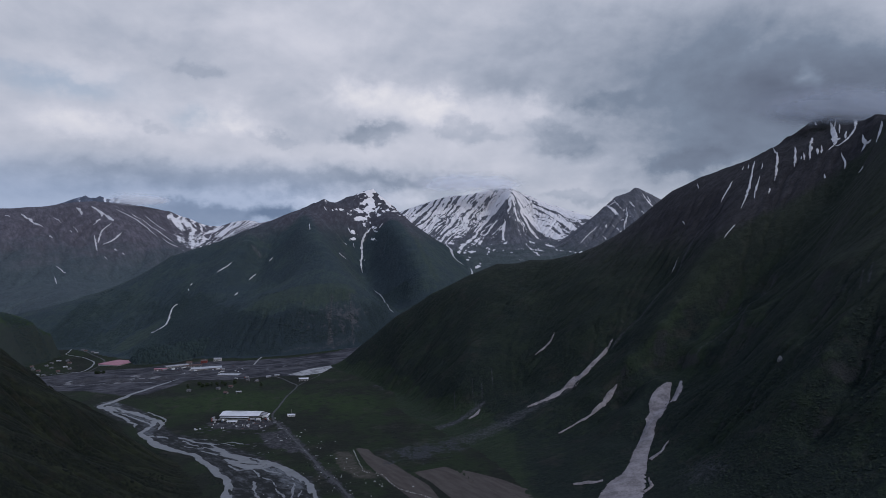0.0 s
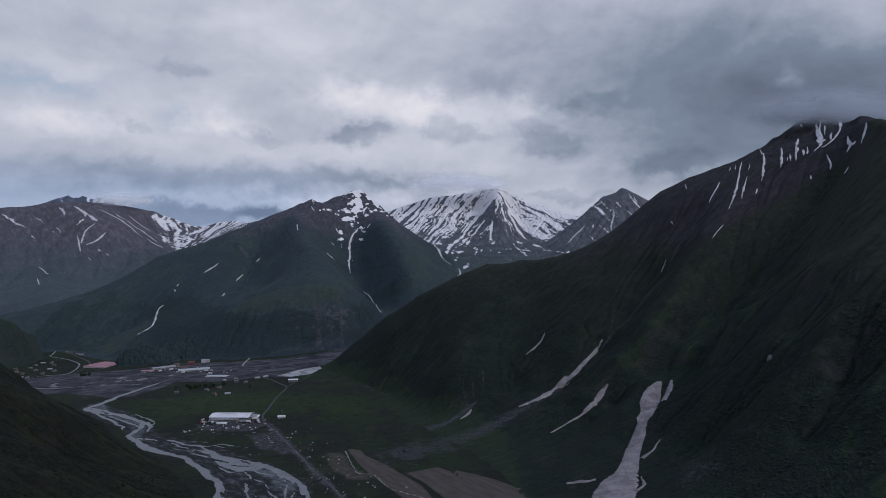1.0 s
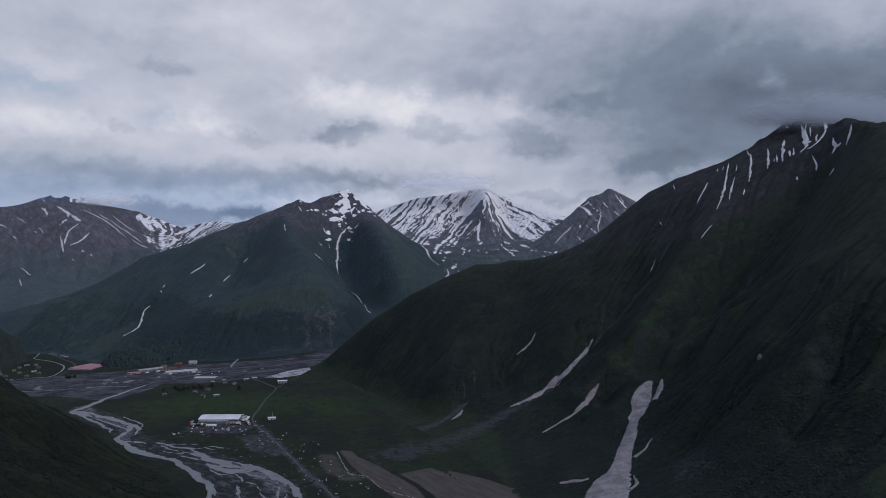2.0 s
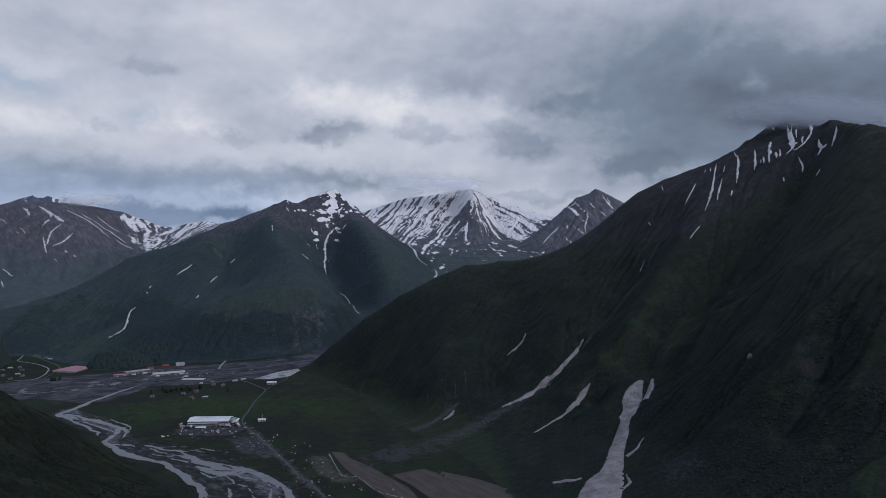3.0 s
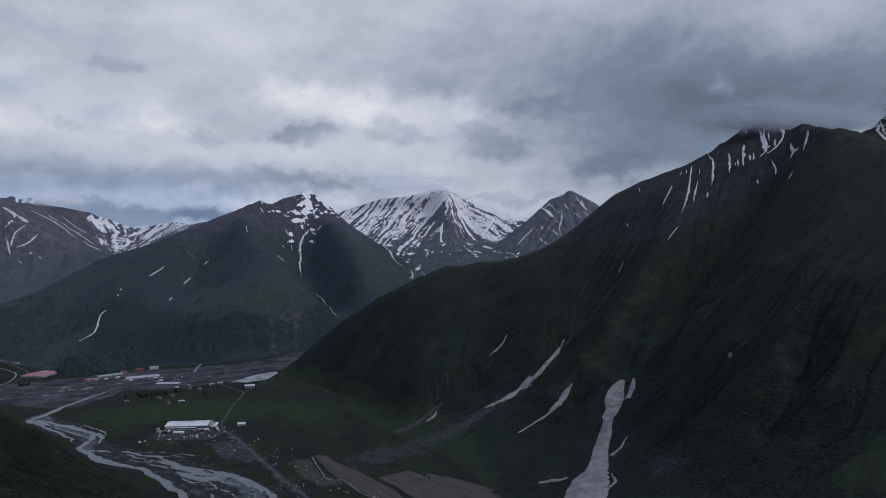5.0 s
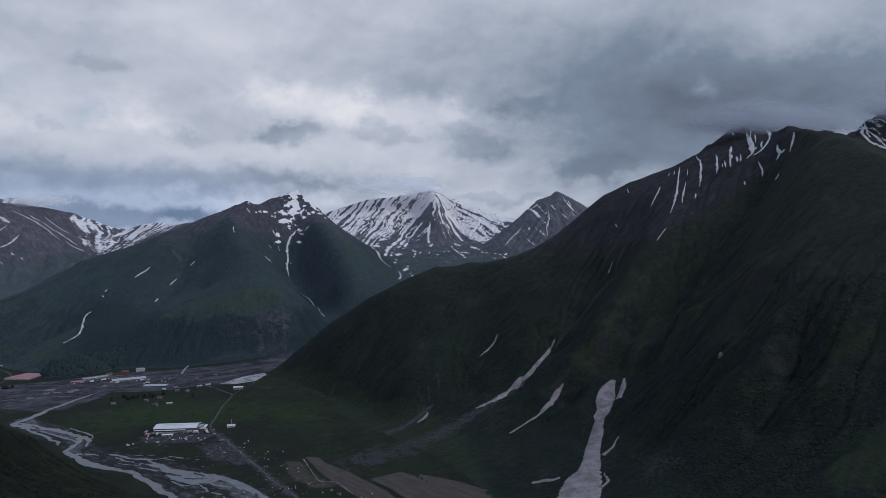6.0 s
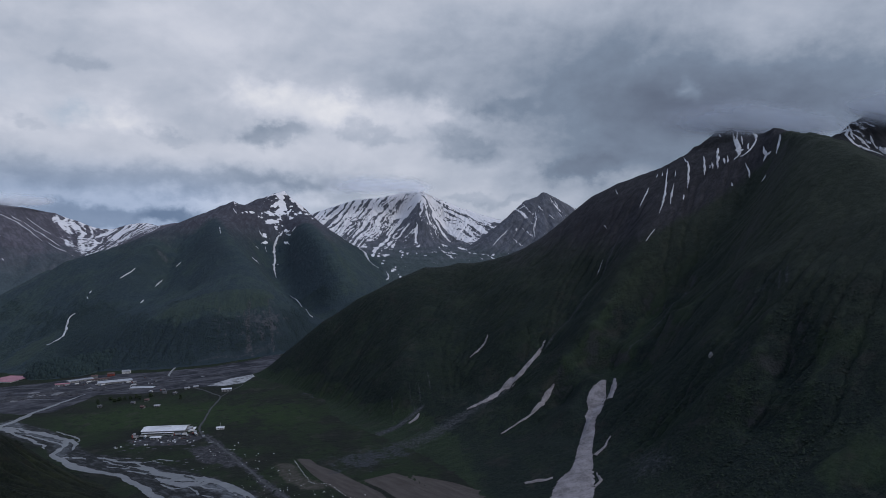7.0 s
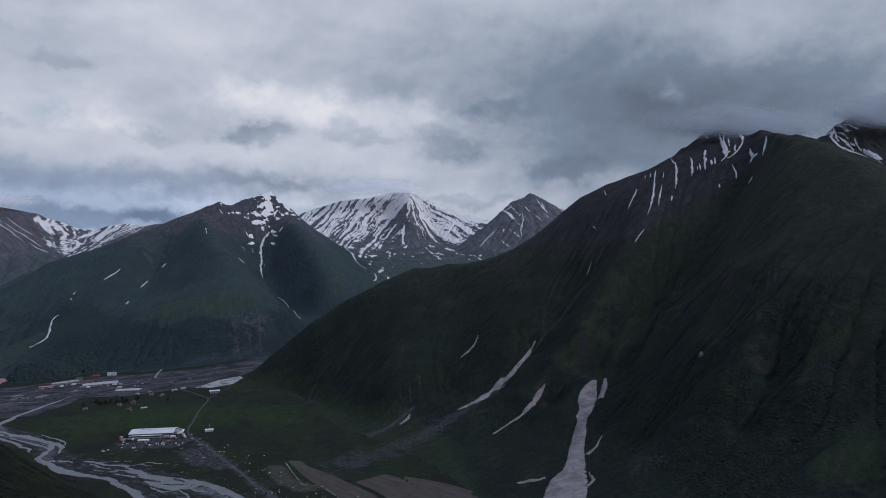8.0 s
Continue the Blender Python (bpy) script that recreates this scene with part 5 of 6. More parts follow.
# gullies of the green mountain
snow_streak((-314, 2696, 12.0), (-327, 2634, 13.5), (-327, 2594, 15.0), (-317, 2528, 13.5), (-314, 2463, 12.0), (-298, 2397, 7.5), clean=True)
snow_streak((-234, 2209, 2.0), (-191, 2099, 4.0), (-158, 1872, 4.0), (-142, 1841, 3.5), clean=True)
snow_streak((-390, 2646, 12.0), (-371, 2626, 15.0), clean=True)
snow_streak((-492, 2657, 8.0), (-475, 2641, 9.0), clean=True)
snow_streak((-486, 2344, 6.0), (-466, 2259, 6.0), clean=True)
snow_streak((-370, 2292, 4.5), (-357, 2368, 4.5), clean=True)
snow_streak((-387, 2519, 7.5), (-378, 2528, 6.0), clean=True)
snow_streak((-359, 2581, 6.0), (-351, 2551, 6.0), clean=True)
snow_streak((-690, 2102, 7.5), (-703, 2073, 7.5), (-717, 2047, 4.5), clean=True)
snow_streak((-584, 2213, 4.5), (-594, 2200, 4.5), clean=True)
snow_streak((-615, 2117, 4.5), (-620, 2060, 4.5), clean=True)
snow_streak((-624, 1957, 6.0), (-626, 1936, 6.0), clean=True)
snow_streak((-789, 2029, 7.5), (-792, 2020, 10.5), clean=True)
snow_streak((-794, 2009, 9.0), (-786, 1996, 7.5), clean=True)
snow_streak((-806, 1958, 6.0), (-817, 1940, 9.0), (-787, 1841, 12.0), (-781, 1792, 21.0), (-812, 1795, 9.0), clean=True)
snow_streak((-251, 2673, 12.0), (-264, 2657, 9.0), clean=True)
snow_streak((-288, 2673, 9.0), (-266, 2632, 6.0), clean=True)
# the creek and the peaks behind it
snow_streak((18, 3287, 23.0), (38, 2849, 17.5), (50, 2714, 11.9), (83, 2668, 14.0), clean=True)
snow_streak((112, 2620, 9.2), (114, 2516, 11.0), (98, 2437, 6.4), clean=True)
snow_streak((904, 3179, 8.7), (888, 3107, 11.4), (857, 3044, 11.1), (839, 2964, 5.4), clean=True)
snow_streak((1030, 3249, 6.0), (1029, 3212, 11.9), (1030, 3186, 5.9), clean=True)
snow_streak((1008, 3259, 6.0), (1015, 3251, 12.0), (1013, 3217, 5.9), clean=True)
snow_streak((926, 3201, 8.8), (933, 3177, 14.6), (938, 3155, 5.8), clean=True)
snow_streak((963, 3131, 8.7), (967, 3098, 14.3), (977, 3092, 5.7), clean=True)
snow_streak((1014, 3142, 5.8), (1022, 3130, 11.6), (1020, 3099, 5.7), clean=True)
snow_streak((818, 3234, 8.8), (843, 3235, 17.7), (865, 3227, 8.8), clean=True)
snow_streak((743, 3105, 5.6), (709, 3071, 11.1), (675, 3037, 10.9), (641, 2999, 5.4), clean=True)
snow_streak((786, 3094, 11.2), (775, 3076, 11.2), clean=True)
# gullies of the far range
snow_streak((-1960, 3268, 6.7), (-1913, 3234, 9.9), (-1872, 3201, 6.5), clean=True)
snow_streak((-1889, 3135, 6.4), (-1788, 2983, 9.1), clean=True)
snow_streak((-2661, 4064, 21.0), (-2510, 3928, 27.0), (-2358, 3805, 12.0), clean=True)
snow_streak((-2356, 4142, 21.0), (-2307, 4099, 27.0), (-2252, 4021, 12.0), clean=True)
snow_streak((-2275, 4173, 21.0), (-2216, 4131, 30.0), (-2155, 4071, 30.0), (-2113, 3991, 15.0), clean=True)
snow_streak((-2139, 4066, 24.0), (-2071, 3991, 39.0), (-1983, 3881, 30.0), clean=True)
snow_streak((-2101, 3949, 21.0), (-2096, 3869, 21.0), clean=True)
snow_streak((-1983, 3854, 12.0), (-1999, 3776, 18.0), (-1961, 3662, 18.0), clean=True)
snow_streak((-1881, 3779, 9.0), (-1884, 3680, 21.0), (-1916, 3632, 18.0), clean=True)
snow_streak((-2025, 3744, 15.0), (-1900, 3542, 12.0), clean=True)
snow_streak((-2132, 4208, 15.0), (-2036, 4155, 18.0), (-1929, 4098, 18.0), (-1712, 3861, 9.0), clean=True)
snow_streak((-2036, 4217, 12.0), (-1961, 4181, 15.0), clean=True)
snow_streak((-1940, 4167, 12.0), (-1756, 3998, 18.0), (-1628, 3877, 12.0), clean=True)
snow_streak((-1973, 4271, 12.0), (-1869, 4189, 15.0), (-1774, 4121, 15.0), clean=True)
snow_streak((-1679, 3862, 9.0), (-1535, 3735, 15.0), clean=True)
snow_streak((-1716, 4103, 7.5), (-1551, 3924, 12.0), clean=True)
snow_streak((-2423, 4011, 7.5), (-2333, 3938, 9.0), clean=True)
snow_streak((-2211, 3809, 7.5), (-2174, 3775, 7.5), clean=True)
snow_streak((-2212, 3859, 7.5), (-2138, 3775, 7.5), clean=True)
snow_streak((-2754, 4048, 9.0), (-2695, 4013, 12.0), clean=True)
snow_streak((-2261, 3701, 12.0), (-2222, 3669, 9.0), clean=True)
snow_streak((-1826, 3586, 10.5), (-1799, 3558, 10.5), clean=True)
snow_streak((-1833, 3491, 6.0), (-1801, 3458, 7.5), clean=True)
snow_streak((-1755, 3532, 7.5), (-1736, 3512, 7.5), clean=True)


# ---- scrub and woods ----
SMALL_F = np.array([(0, 1, 2), (0, 2, 3), (0, 3, 4), (0, 4, 5), (0, 5, 1), (1, 6, 2), (2, 6, 7), (2, 7, 3), (3, 7, 8), (3, 8, 4), (4, 8, 9), (4, 9, 5), (5, 9, 10), (5, 10, 1), (1, 10, 6)])


def dome_shape():
    """A rough low dome: a top, a ring and a wider skirt."""
    v = [(0, 0, 1.0)]
    v += [(0.62 * math.cos(a), 0.62 * math.sin(a), 0.62) for a in np.arange(5) * math.tau / 5]
    v += [(1.0 * math.cos(a), 1.0 * math.sin(a), -0.35) for a in np.arange(5) * math.tau / 5 + 0.3]
    return np.array(v)


DOME_V = dome_shape()


def scatter(name, label, mat, spots, seed):
    """Many bushes in one mesh: spots are rows of x, y, z, radius, height."""
    dice = np.random.RandomState(seed)
    k, nv = len(spots), len(DOME_V)
    turn = dice.rand(k) * math.tau
    c, s = np.cos(turn)[:, None], np.sin(turn)[:, None]
    V = DOME_V[None] * (1 + 0.55 * (dice.rand(k, nv, 1) - 0.5)) + 0.22 * (dice.rand(k, nv, 3) - 0.5)
    x = (V[..., 0] * c - V[..., 1] * s) * spots[:, 3:4] + spots[:, 0:1]
    y = (V[..., 0] * s + V[..., 1] * c) * spots[:, 3:4] + spots[:, 1:2]
    z = V[..., 2] * spots[:, 4:5] + spots[:, 2:3]
    co = np.stack([x, y, z], -1).reshape(-1, 3)
    faces = (SMALL_F[None] + (np.arange(k) * nv)[:, None, None]).reshape(-1, 3)
    me = bpy.data.meshes.new(name)
    me.vertices.add(len(co))
    me.vertices.foreach_set("co", co.astype(np.float32).ravel())
    me.loops.add(faces.size)
    me.loops.foreach_set("vertex_index", faces.ravel().astype(np.int32))
    me.polygons.add(len(faces))
    me.polygons.foreach_set("loop_start", np.arange(0, faces.size, 3, dtype=np.int32))
    me.polygons.foreach_set("loop_total", np.full(len(faces), 3, dtype=np.int32))
    me.polygons.foreach_set("use_smooth", np.ones(len(faces), dtype=bool))
    me.materials.append(mat)
    me.update(calc_edges=True)
    return tagged(new(name, me), label, "shrubs", kind="stuff")


def spots_on(box, count, seed, keep, radius, tall):
    """Random places on the land where keep(x, y, height over floor, noise) is true."""
    dice = np.random.RandomState(seed)
    x0, x1, y0, y1 = box
    X, Y = x0 + (x1 - x0) * dice.rand(count), y0 + (y1 - y0) * dice.rand(count)
    Z = np.array([surface_height(x, y) for x, y in zip(X, Y)])
    ok = keep(X, Y, Z - floor_height(X, Y), smooth_noise(X, Y, 90, seed, 4, 0.6), smooth_noise(X, Y, 22, seed + 7, 3, 0.6))
    X, Y, Z = X[ok], Y[ok], Z[ok]
    r = radius[0] + (radius[1] - radius[0]) * dice.rand(len(X)) ** 2
    return np.stack([X, Y, Z, r, r * (tall[0] + (tall[1] - tall[0]) * dice.rand(len(X)))], -1)


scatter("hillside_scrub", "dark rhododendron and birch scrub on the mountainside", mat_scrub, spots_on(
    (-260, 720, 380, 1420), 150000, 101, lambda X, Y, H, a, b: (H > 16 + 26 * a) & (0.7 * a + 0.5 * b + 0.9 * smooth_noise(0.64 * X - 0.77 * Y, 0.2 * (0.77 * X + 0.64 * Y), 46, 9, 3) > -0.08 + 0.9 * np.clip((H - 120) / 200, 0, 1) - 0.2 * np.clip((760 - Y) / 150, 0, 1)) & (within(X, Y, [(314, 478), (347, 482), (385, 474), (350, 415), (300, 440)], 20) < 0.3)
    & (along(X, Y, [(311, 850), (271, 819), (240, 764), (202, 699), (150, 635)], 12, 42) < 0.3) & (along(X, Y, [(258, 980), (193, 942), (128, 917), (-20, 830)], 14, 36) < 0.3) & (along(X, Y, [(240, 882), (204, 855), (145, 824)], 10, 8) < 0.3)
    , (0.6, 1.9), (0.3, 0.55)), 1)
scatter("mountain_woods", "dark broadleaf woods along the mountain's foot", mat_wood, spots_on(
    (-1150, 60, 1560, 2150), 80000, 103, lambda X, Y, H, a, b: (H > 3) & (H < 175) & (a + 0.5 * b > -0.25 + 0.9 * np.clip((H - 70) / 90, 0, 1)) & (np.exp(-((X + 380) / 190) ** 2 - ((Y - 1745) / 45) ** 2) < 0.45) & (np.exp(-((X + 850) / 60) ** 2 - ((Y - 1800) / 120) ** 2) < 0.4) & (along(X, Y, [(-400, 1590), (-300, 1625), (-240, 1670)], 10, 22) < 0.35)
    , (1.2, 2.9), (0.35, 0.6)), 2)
scatter("knoll_woods", "dense dark trees covering the knoll", mat_wood, spots_on(
    (-790, -600, 1530, 1660), 2600, 104, lambda X, Y, H, a, b: H > 3, (3.0, 6.0), (1.0, 1.5)), 3)
scatter("near_slope_scrub", "low dark bushes on the near slope", mat_low_bush, spots_on(
    (-720, -120, 380, 900), 22000, 105, lambda X, Y, H, a, b: (H > 3) & (a + 0.6 * b > 0.34) & (Y > 380), (0.7, 2.4), (0.5, 0.9)), 4)
LEFT_BANK = [(-500, 985), (-452, 945), (-408, 895), (-358, 855), (-298, 790), (-256, 738), (-240, 690), (-235, 600), (-150, 520), (-250, 640), (-300, 740), (-352, 818), (-410, 885)]
scatter("riverside_scrub", "low scrub on the river banks", mat_scrub, spots_on(
    (-500, -60, 600, 1000), 16000, 106, lambda X, Y, H, a, b: (np.abs(H) < 1.5) & ((within(X, Y, LEFT_BANK, 20) > 0.4) & (a + 0.5 * b > -0.2) | (a + 0.6 * b > 0.62)) & (within(X, Y, RIVER_BED, 10) < 0.4) & (within(X, Y, LOT, 10) < 0.4), (0.5, 1.7), (0.5, 0.9)), 5)


# ---- things ----
def part(name, bm, mat, parent, label=""):
    me = bpy.data.meshes.new(name)
    bm.to_mesh(me)
    bm.free()
    me.materials.append(mat)
    ob = new(name, me)
    ob.parent = parent
    return tagged(ob, label)


def block(x0, x1, y0, y1, z0, z1, bevel=0.0):
    bm = bmesh.new()
    bmesh.ops.create_cube(bm, size=1.0)
    for v in bm.verts:
        v.co = Vector(((x0 + x1) / 2 + v.co.x * (x1 - x0), (y0 + y1) / 2 + v.co.y * (y1 - y0), (z0 + z1) / 2 + v.co.z * (z1 - z0)))
    if bevel:
        bmesh.ops.bevel(bm, geom=bm.edges[:], offset=bevel, segments=1, affect="EDGES")
    return bm


def gable_roof(w, d, eaves, rise, over=0.6, thick=0.3):
    """Two slabs that meet in a ridge along x."""
    bm = bmesh.new()
    a, b = w / 2 + over, d / 2 + over
    low = eaves - rise * over / (d / 2)
    ring = [(-b, low), (0, eaves + rise), (b, low), (b, low + thick), (0, eaves + rise + thick), (-b, low + thick)]
    ends = [[bm.verts.new((x, y, z)) for y, z in ring] for x in (-a, a)]
    for i in range(6):
        j = (i + 1) % 6
        bm.faces.new((ends[0][i], ends[1][i], ends[1][j], ends[0][j]))
    for e in ends:
        bm.faces.new((e[0], e[1], e[4], e[5]))
        bm.faces.new((e[1], e[2], e[3], e[4]))
    bmesh.ops.recalc_face_normals(bm, faces=bm.faces)
    return bm


def gabled_walls(w, d, h, rise):
    bm = bmesh.new()
    a, b = w / 2, d / 2
    ring = [(-b, -1.5), (b, -1.5), (b, h), (0, h + rise), (-b, h)]
    ends = [[bm.verts.new((x, y, z)) for y, z in ring] for x in (-a, a)]
    for i in range(5):
        j = (i + 1) % 5
        bm.faces.new((ends[0][i], ends[1][i], ends[1][j], ends[0][j]))
    for e in ends:
        bm.faces.new(e)
    bmesh.ops.recalc_face_normals(bm, faces=bm.faces)
    return bm


def place(base, x, y, turn):
    base.matrix_basis = pose(x, y, float(floor_height(x, y)), 0, 0, turn)
    return base


def house(w, d, h, rise, wall, roof, label, group="village houses", windows=2):
    base = new("house")
    part("wall", gabled_walls(w, d, h, rise), wall, base)
    part("roof", gable_roof(w, d, h, rise), roof, base)
    part("door", block(-0.5, 0.5, -d / 2 - 0.06, -d / 2 + 0.05, 0, 2.1), mat_dark_door, base)
    for i in range(windows):
        x = (i + 0.5) * w / windows - w / 2 + (0.9 if windows % 2 else 0)
        part("window", block(x - 0.6, x + 0.6, -d / 2 - 0.05, -d / 2 + 0.05, 1.0, 2.2), mat_dark_door, base)
    part("chimney", block(w * 0.2, w * 0.2 + 0.7, -0.35, 0.35, h + rise * 0.5, h + rise + 1.1), mat_grey_wall, base)
    return tagged(base, label, "house", group)


mat_grey_door = surface("grey_steel_door", (0.06, 0.06, 0.065), (0.10, 0.10, 0.105), 2)
mat_old_roof = surface("dark_weathered_roof", (0.06, 0.06, 0.066), (0.12, 0.12, 0.13), 4)
mat_dim_wall = surface("dim_panel_wall", (0.10, 0.10, 0.105), (0.17, 0.168, 0.17), 5)


# the long white hall on the valley floor
def long_hall(name, w, d, h, rise, wall, roof, label, bays, category="warehouse"):
    base = new(name)
    part("wall", gabled_walls(w, d, h, rise), wall, base)
    part("roof", gable_roof(w, d, h, rise, 0.9, 0.4), roof, base)
    for i in range(bays):
        x = (i + 0.5) * w / bays - w / 2
        part("door", block(x - 1.1, x + 1.1, -d / 2 - 0.08, -d / 2 + 0.05, 0, min(2.6, h - 0.8)), mat_grey_door, base)
    return tagged(base, label, category)


# the shade on the wall below the roof is put into its dim grey
hall = long_hall("market_hall", 62, 29, 4.8, 2.8, mat_dim_wall, mat_white_sheet, "long white hall with a shallow pitched sheet roof", 9)
part("loading_canopy", block(-30, 16, -18.5, -13.6, 2.6, 2.95, 0.05), mat_white_sheet, hall, "white sheet canopy along the front")
for px in range(-29, 17, 9):
    part("canopy_post", block(px - 0.15, px + 0.15, -18.3, -18.0, -1, 2.6), mat_grey_wall, hall)
part("plinth", block(-32, 32, -19.5, -13.6, -1.5, 0.35), mat_grey_wall, hall)
part("annex", block(31.1, 37.5, -8, 9, -1.5, 4.2, 0.05), mat_grey_wall, hall, "grey flat-roofed annex")
part("annex_roof", block(30.8, 38, -8.5, 9.5, 4.2, 4.55), mat_grey_roof, hall)
part("ridge_vent", block(-17, 9, -1.6, 1.6, 7.6, 8.5, 0.08), mat_white_sheet, hall, "raised white vent along the ridge")
ramp = block(38.6, 42.6, -15, 9, -0.4, 0.0, 0.04)
for v in ramp.verts:
    v.co.z += 3.4 * (v.co.y + 15) / 24
part("loading_ramp", ramp, mat_white_sheet, hall, "sloping white loading ramp")
for y in (-8, 0, 8):
    part("ramp_support", block(39.0, 42.2, y - 0.3, y + 0.3, -1.5, 3.4 * (y + 15) / 24 - 0.4), mat_grey_wall, hall)
place(hall, -323, 1038, -2)

hut = house(11, 6, 2.6, 1.2, mat_white_wall, mat_white_sheet, "small white hut beside the gravel road", "huts")
part("flagpole", block(-0.14, 0.14, 3.6, 3.88, -0.5, 10.5), mat_white_wall, hut, "tall white flagpole")
place(hut, -241, 1025, 4)
shed = long_hall("store_shed", 14, 5, 2.6, 0.7, mat_white_wall, mat_white_sheet, "low white store shed before the hall", 3, "shed")
place(shed, -328, 1003, -2)
site = long_hall("quarry_building", 17, 8, 4.5, 1.2, mat_grey_wall, mat_white_sheet, "white-roofed building at the gravel quarry", 3)
place(site, -277, 1283, 6)

# customs sheds beside the river plain
for args, at in (
    ((64, 24, 2.6, 0.8, mat_grey_wall, mat_dull_sheet), (-533, 1452, 22)), ((48, 17, 2.6, 0.8, mat_grey_wall, mat_grey_roof), (-618, 1496, 38)),
    ((44, 17, 1.2, 0.3, mat_grey_wall, mat_dull_sheet), (-455, 1372, -3)), ((34, 9, 3.0, 1.0, mat_grey_wall, mat_rust_roof), (-575, 1488, 25)),
    ((26, 9, 3.0, 1.0, mat_grey_wall, mat_pink_roof), (-640, 1462, 15)),
):
    roof_word = {"dull_white_roof": "dull white", "weathered_grey_roof": "grey", "rust_red_roof": "rust-red", "faded_pink_roof": "faded pink"}[args[5].name]
    place(long_hall("long_shed", *args, f"long low shed with a {roof_word} roof by the gravel plain", 6, "shed"), *at)
place(long_hall("pink_roofed_hall", 60, 64, 1.8, 0.4, mat_white_wall, mat_pink_roof, "wide low hall under a faded pink roof", 0), -792, 1572, -18)
place(house(14, 9, 5, 2.4, mat_red_paint, mat_rust_roof, "red-painted house at the mountain's foot", "roadside houses"), -566, 1528, 10)
place(house(17, 10, 5, 2.2, mat_white_wall, mat_grey_roof, "pale house with a grey roof below the woods", "roadside houses", 4), -540, 1546, 5)
place(house(12, 8, 4, 2.0, mat_grey_wall, mat_rust_roof, "grey house with a rust-red roof", "roadside houses"), -598, 1520, 20)

# the hamlet and the village: three kinds of house, copied
cottage = house(7, 5, 2.6, 1.5, mat_dim_wall, mat_old_roof, "pale cottage with a weathered grey roof")
red_cottage = house(7.5, 5.5, 2.8, 1.8, mat_dim_wall, mat_rust_roof, "grey cottage with a rusty red roof")
barn = house(9.5, 5, 2.4, 1.2, mat_dim_wall, mat_grey_roof, "low farm building with a pale sheet roof", windows=3)
place(cottage, -486, 1233, 10)
place(red_cottage, -404, 1200, -20)
place(barn, -381, 1203, 8)
HOMES = (
    (cottage, -395, 1305, 15), (barn, -360, 1330, 30), (red_cottage, -412, 1252, 5), (cottage, -374, 1293, 50), (cottage, -432, 1240, -15), (barn, -345, 1338, 20),
    (red_cottage, -939, 1496, 0), (cottage, -958, 1558, 20), (cottage, -966, 1591, -10), (barn, -964, 1618, 15), (cottage, -945, 1622, 40), (red_cottage, -921, 1590, 0),
    (barn, -917, 1455, 10), (cottage, -932, 1439, 60), (cottage, -900, 1452, 10), (cottage, -990, 1771, 5), (red_cottage, -974, 1758, 20), (cottage, -946, 1741, 30),
    (barn, -930, 1730, 5), (red_cottage, -890, 1490, 35), (cottage, -963, 1515, 0), (cottage, -930, 1530, 70), (barn, -905, 1545, 25), (cottage, -880, 1520, 5), (red_cottage, -985, 1545, 12),
)
for kind, x, y, turn in HOMES:
    copy_thing(kind, pose(x, y, float(floor_height(x, y)) if surface_height(x, y) < floor_height(x, y) + 1 else surface_height(x, y) - 0.5, 0, 0, turn))


def tree(height, spread, seed):
    base = new("tree")
    bm = bmesh.new()
    bmesh.ops.create_cone(bm, cap_ends=True, segments=7, radius1=height * 0.035, radius2=height * 0.012, depth=height * 0.75, matrix=pose(0, 0, height * 0.375 - 0.2))
    part("trunk", bm, mat_bark, base)
    dice = random.Random(seed)
    for i in range(3):
        a = i * 2.1 + dice.random()
        bm = bmesh.new()
        bmesh.ops.create_cone(bm, cap_ends=True, segments=5, radius1=height * 0.014, radius2=height * 0.005, depth=height * 0.35,
                              matrix=pose(0, 0, height * (0.4 + 0.08 * i), 0, 0, math.degrees(a)) @ pose(height * 0.12, 0, height * 0.1, 0, 50, 0))
        part("limb", bm, mat_bark, base)
    bm = bmesh.new()
    for i in range(34):
        a, f = dice.uniform(0, math.tau), dice.random() ** 0.5
        up = dice.uniform(0.12, 1.0)
        r = spread * f * math.sin(math.pi * min(1, up * 0.9 + 0.08)) ** 0.7
        size = spread * dice.uniform(0.2, 0.38)
        m = Matrix.LocRotScale((r * math.cos(a), r * math.sin(a), height * up), Euler((dice.uniform(0, 3), dice.uniform(0, 3), 0)), (size, size * dice.uniform(0.6, 1), size * dice.uniform(0.6, 0.9)))
        bmesh.ops.create_icosphere(bm, subdivisions=1, radius=1.0, matrix=m)
    for v in bm.verts:
        v.co += Vector((dice.uniform(-1, 1), dice.uniform(-1, 1), dice.uniform(-1, 1))) * spread * 0.06
    part("crown", bm, mat_tree, base)
    return tagged(base, "dark leafy tree beside the hamlet", "tree", "hamlet trees")


first_tree = place(tree(6.5, 4.0, 1), -472, 1265, 0)
slim_tree = place(tree(8, 3.2, 2), -353, 1248, 0)
for kind, x, y, s in ((first_tree, -466, 1273, 40), (slim_tree, -456, 1271, 80), (first_tree, -448, 1277, 130), (first_tree, -485, 1284, 200), (slim_tree, -440, 1283, 10), (first_tree, -430, 1272, 300), (first_tree, -773, 1447, 30), (first_tree, -781, 1450, 150), (first_tree, -765, 1452, 260), (slim_tree, -500, 1262, 33), (first_tree, -415, 1286, 77)):
    copy_thing(kind, pose(x, y, float(floor_height(x, y)), 0, 0, s))


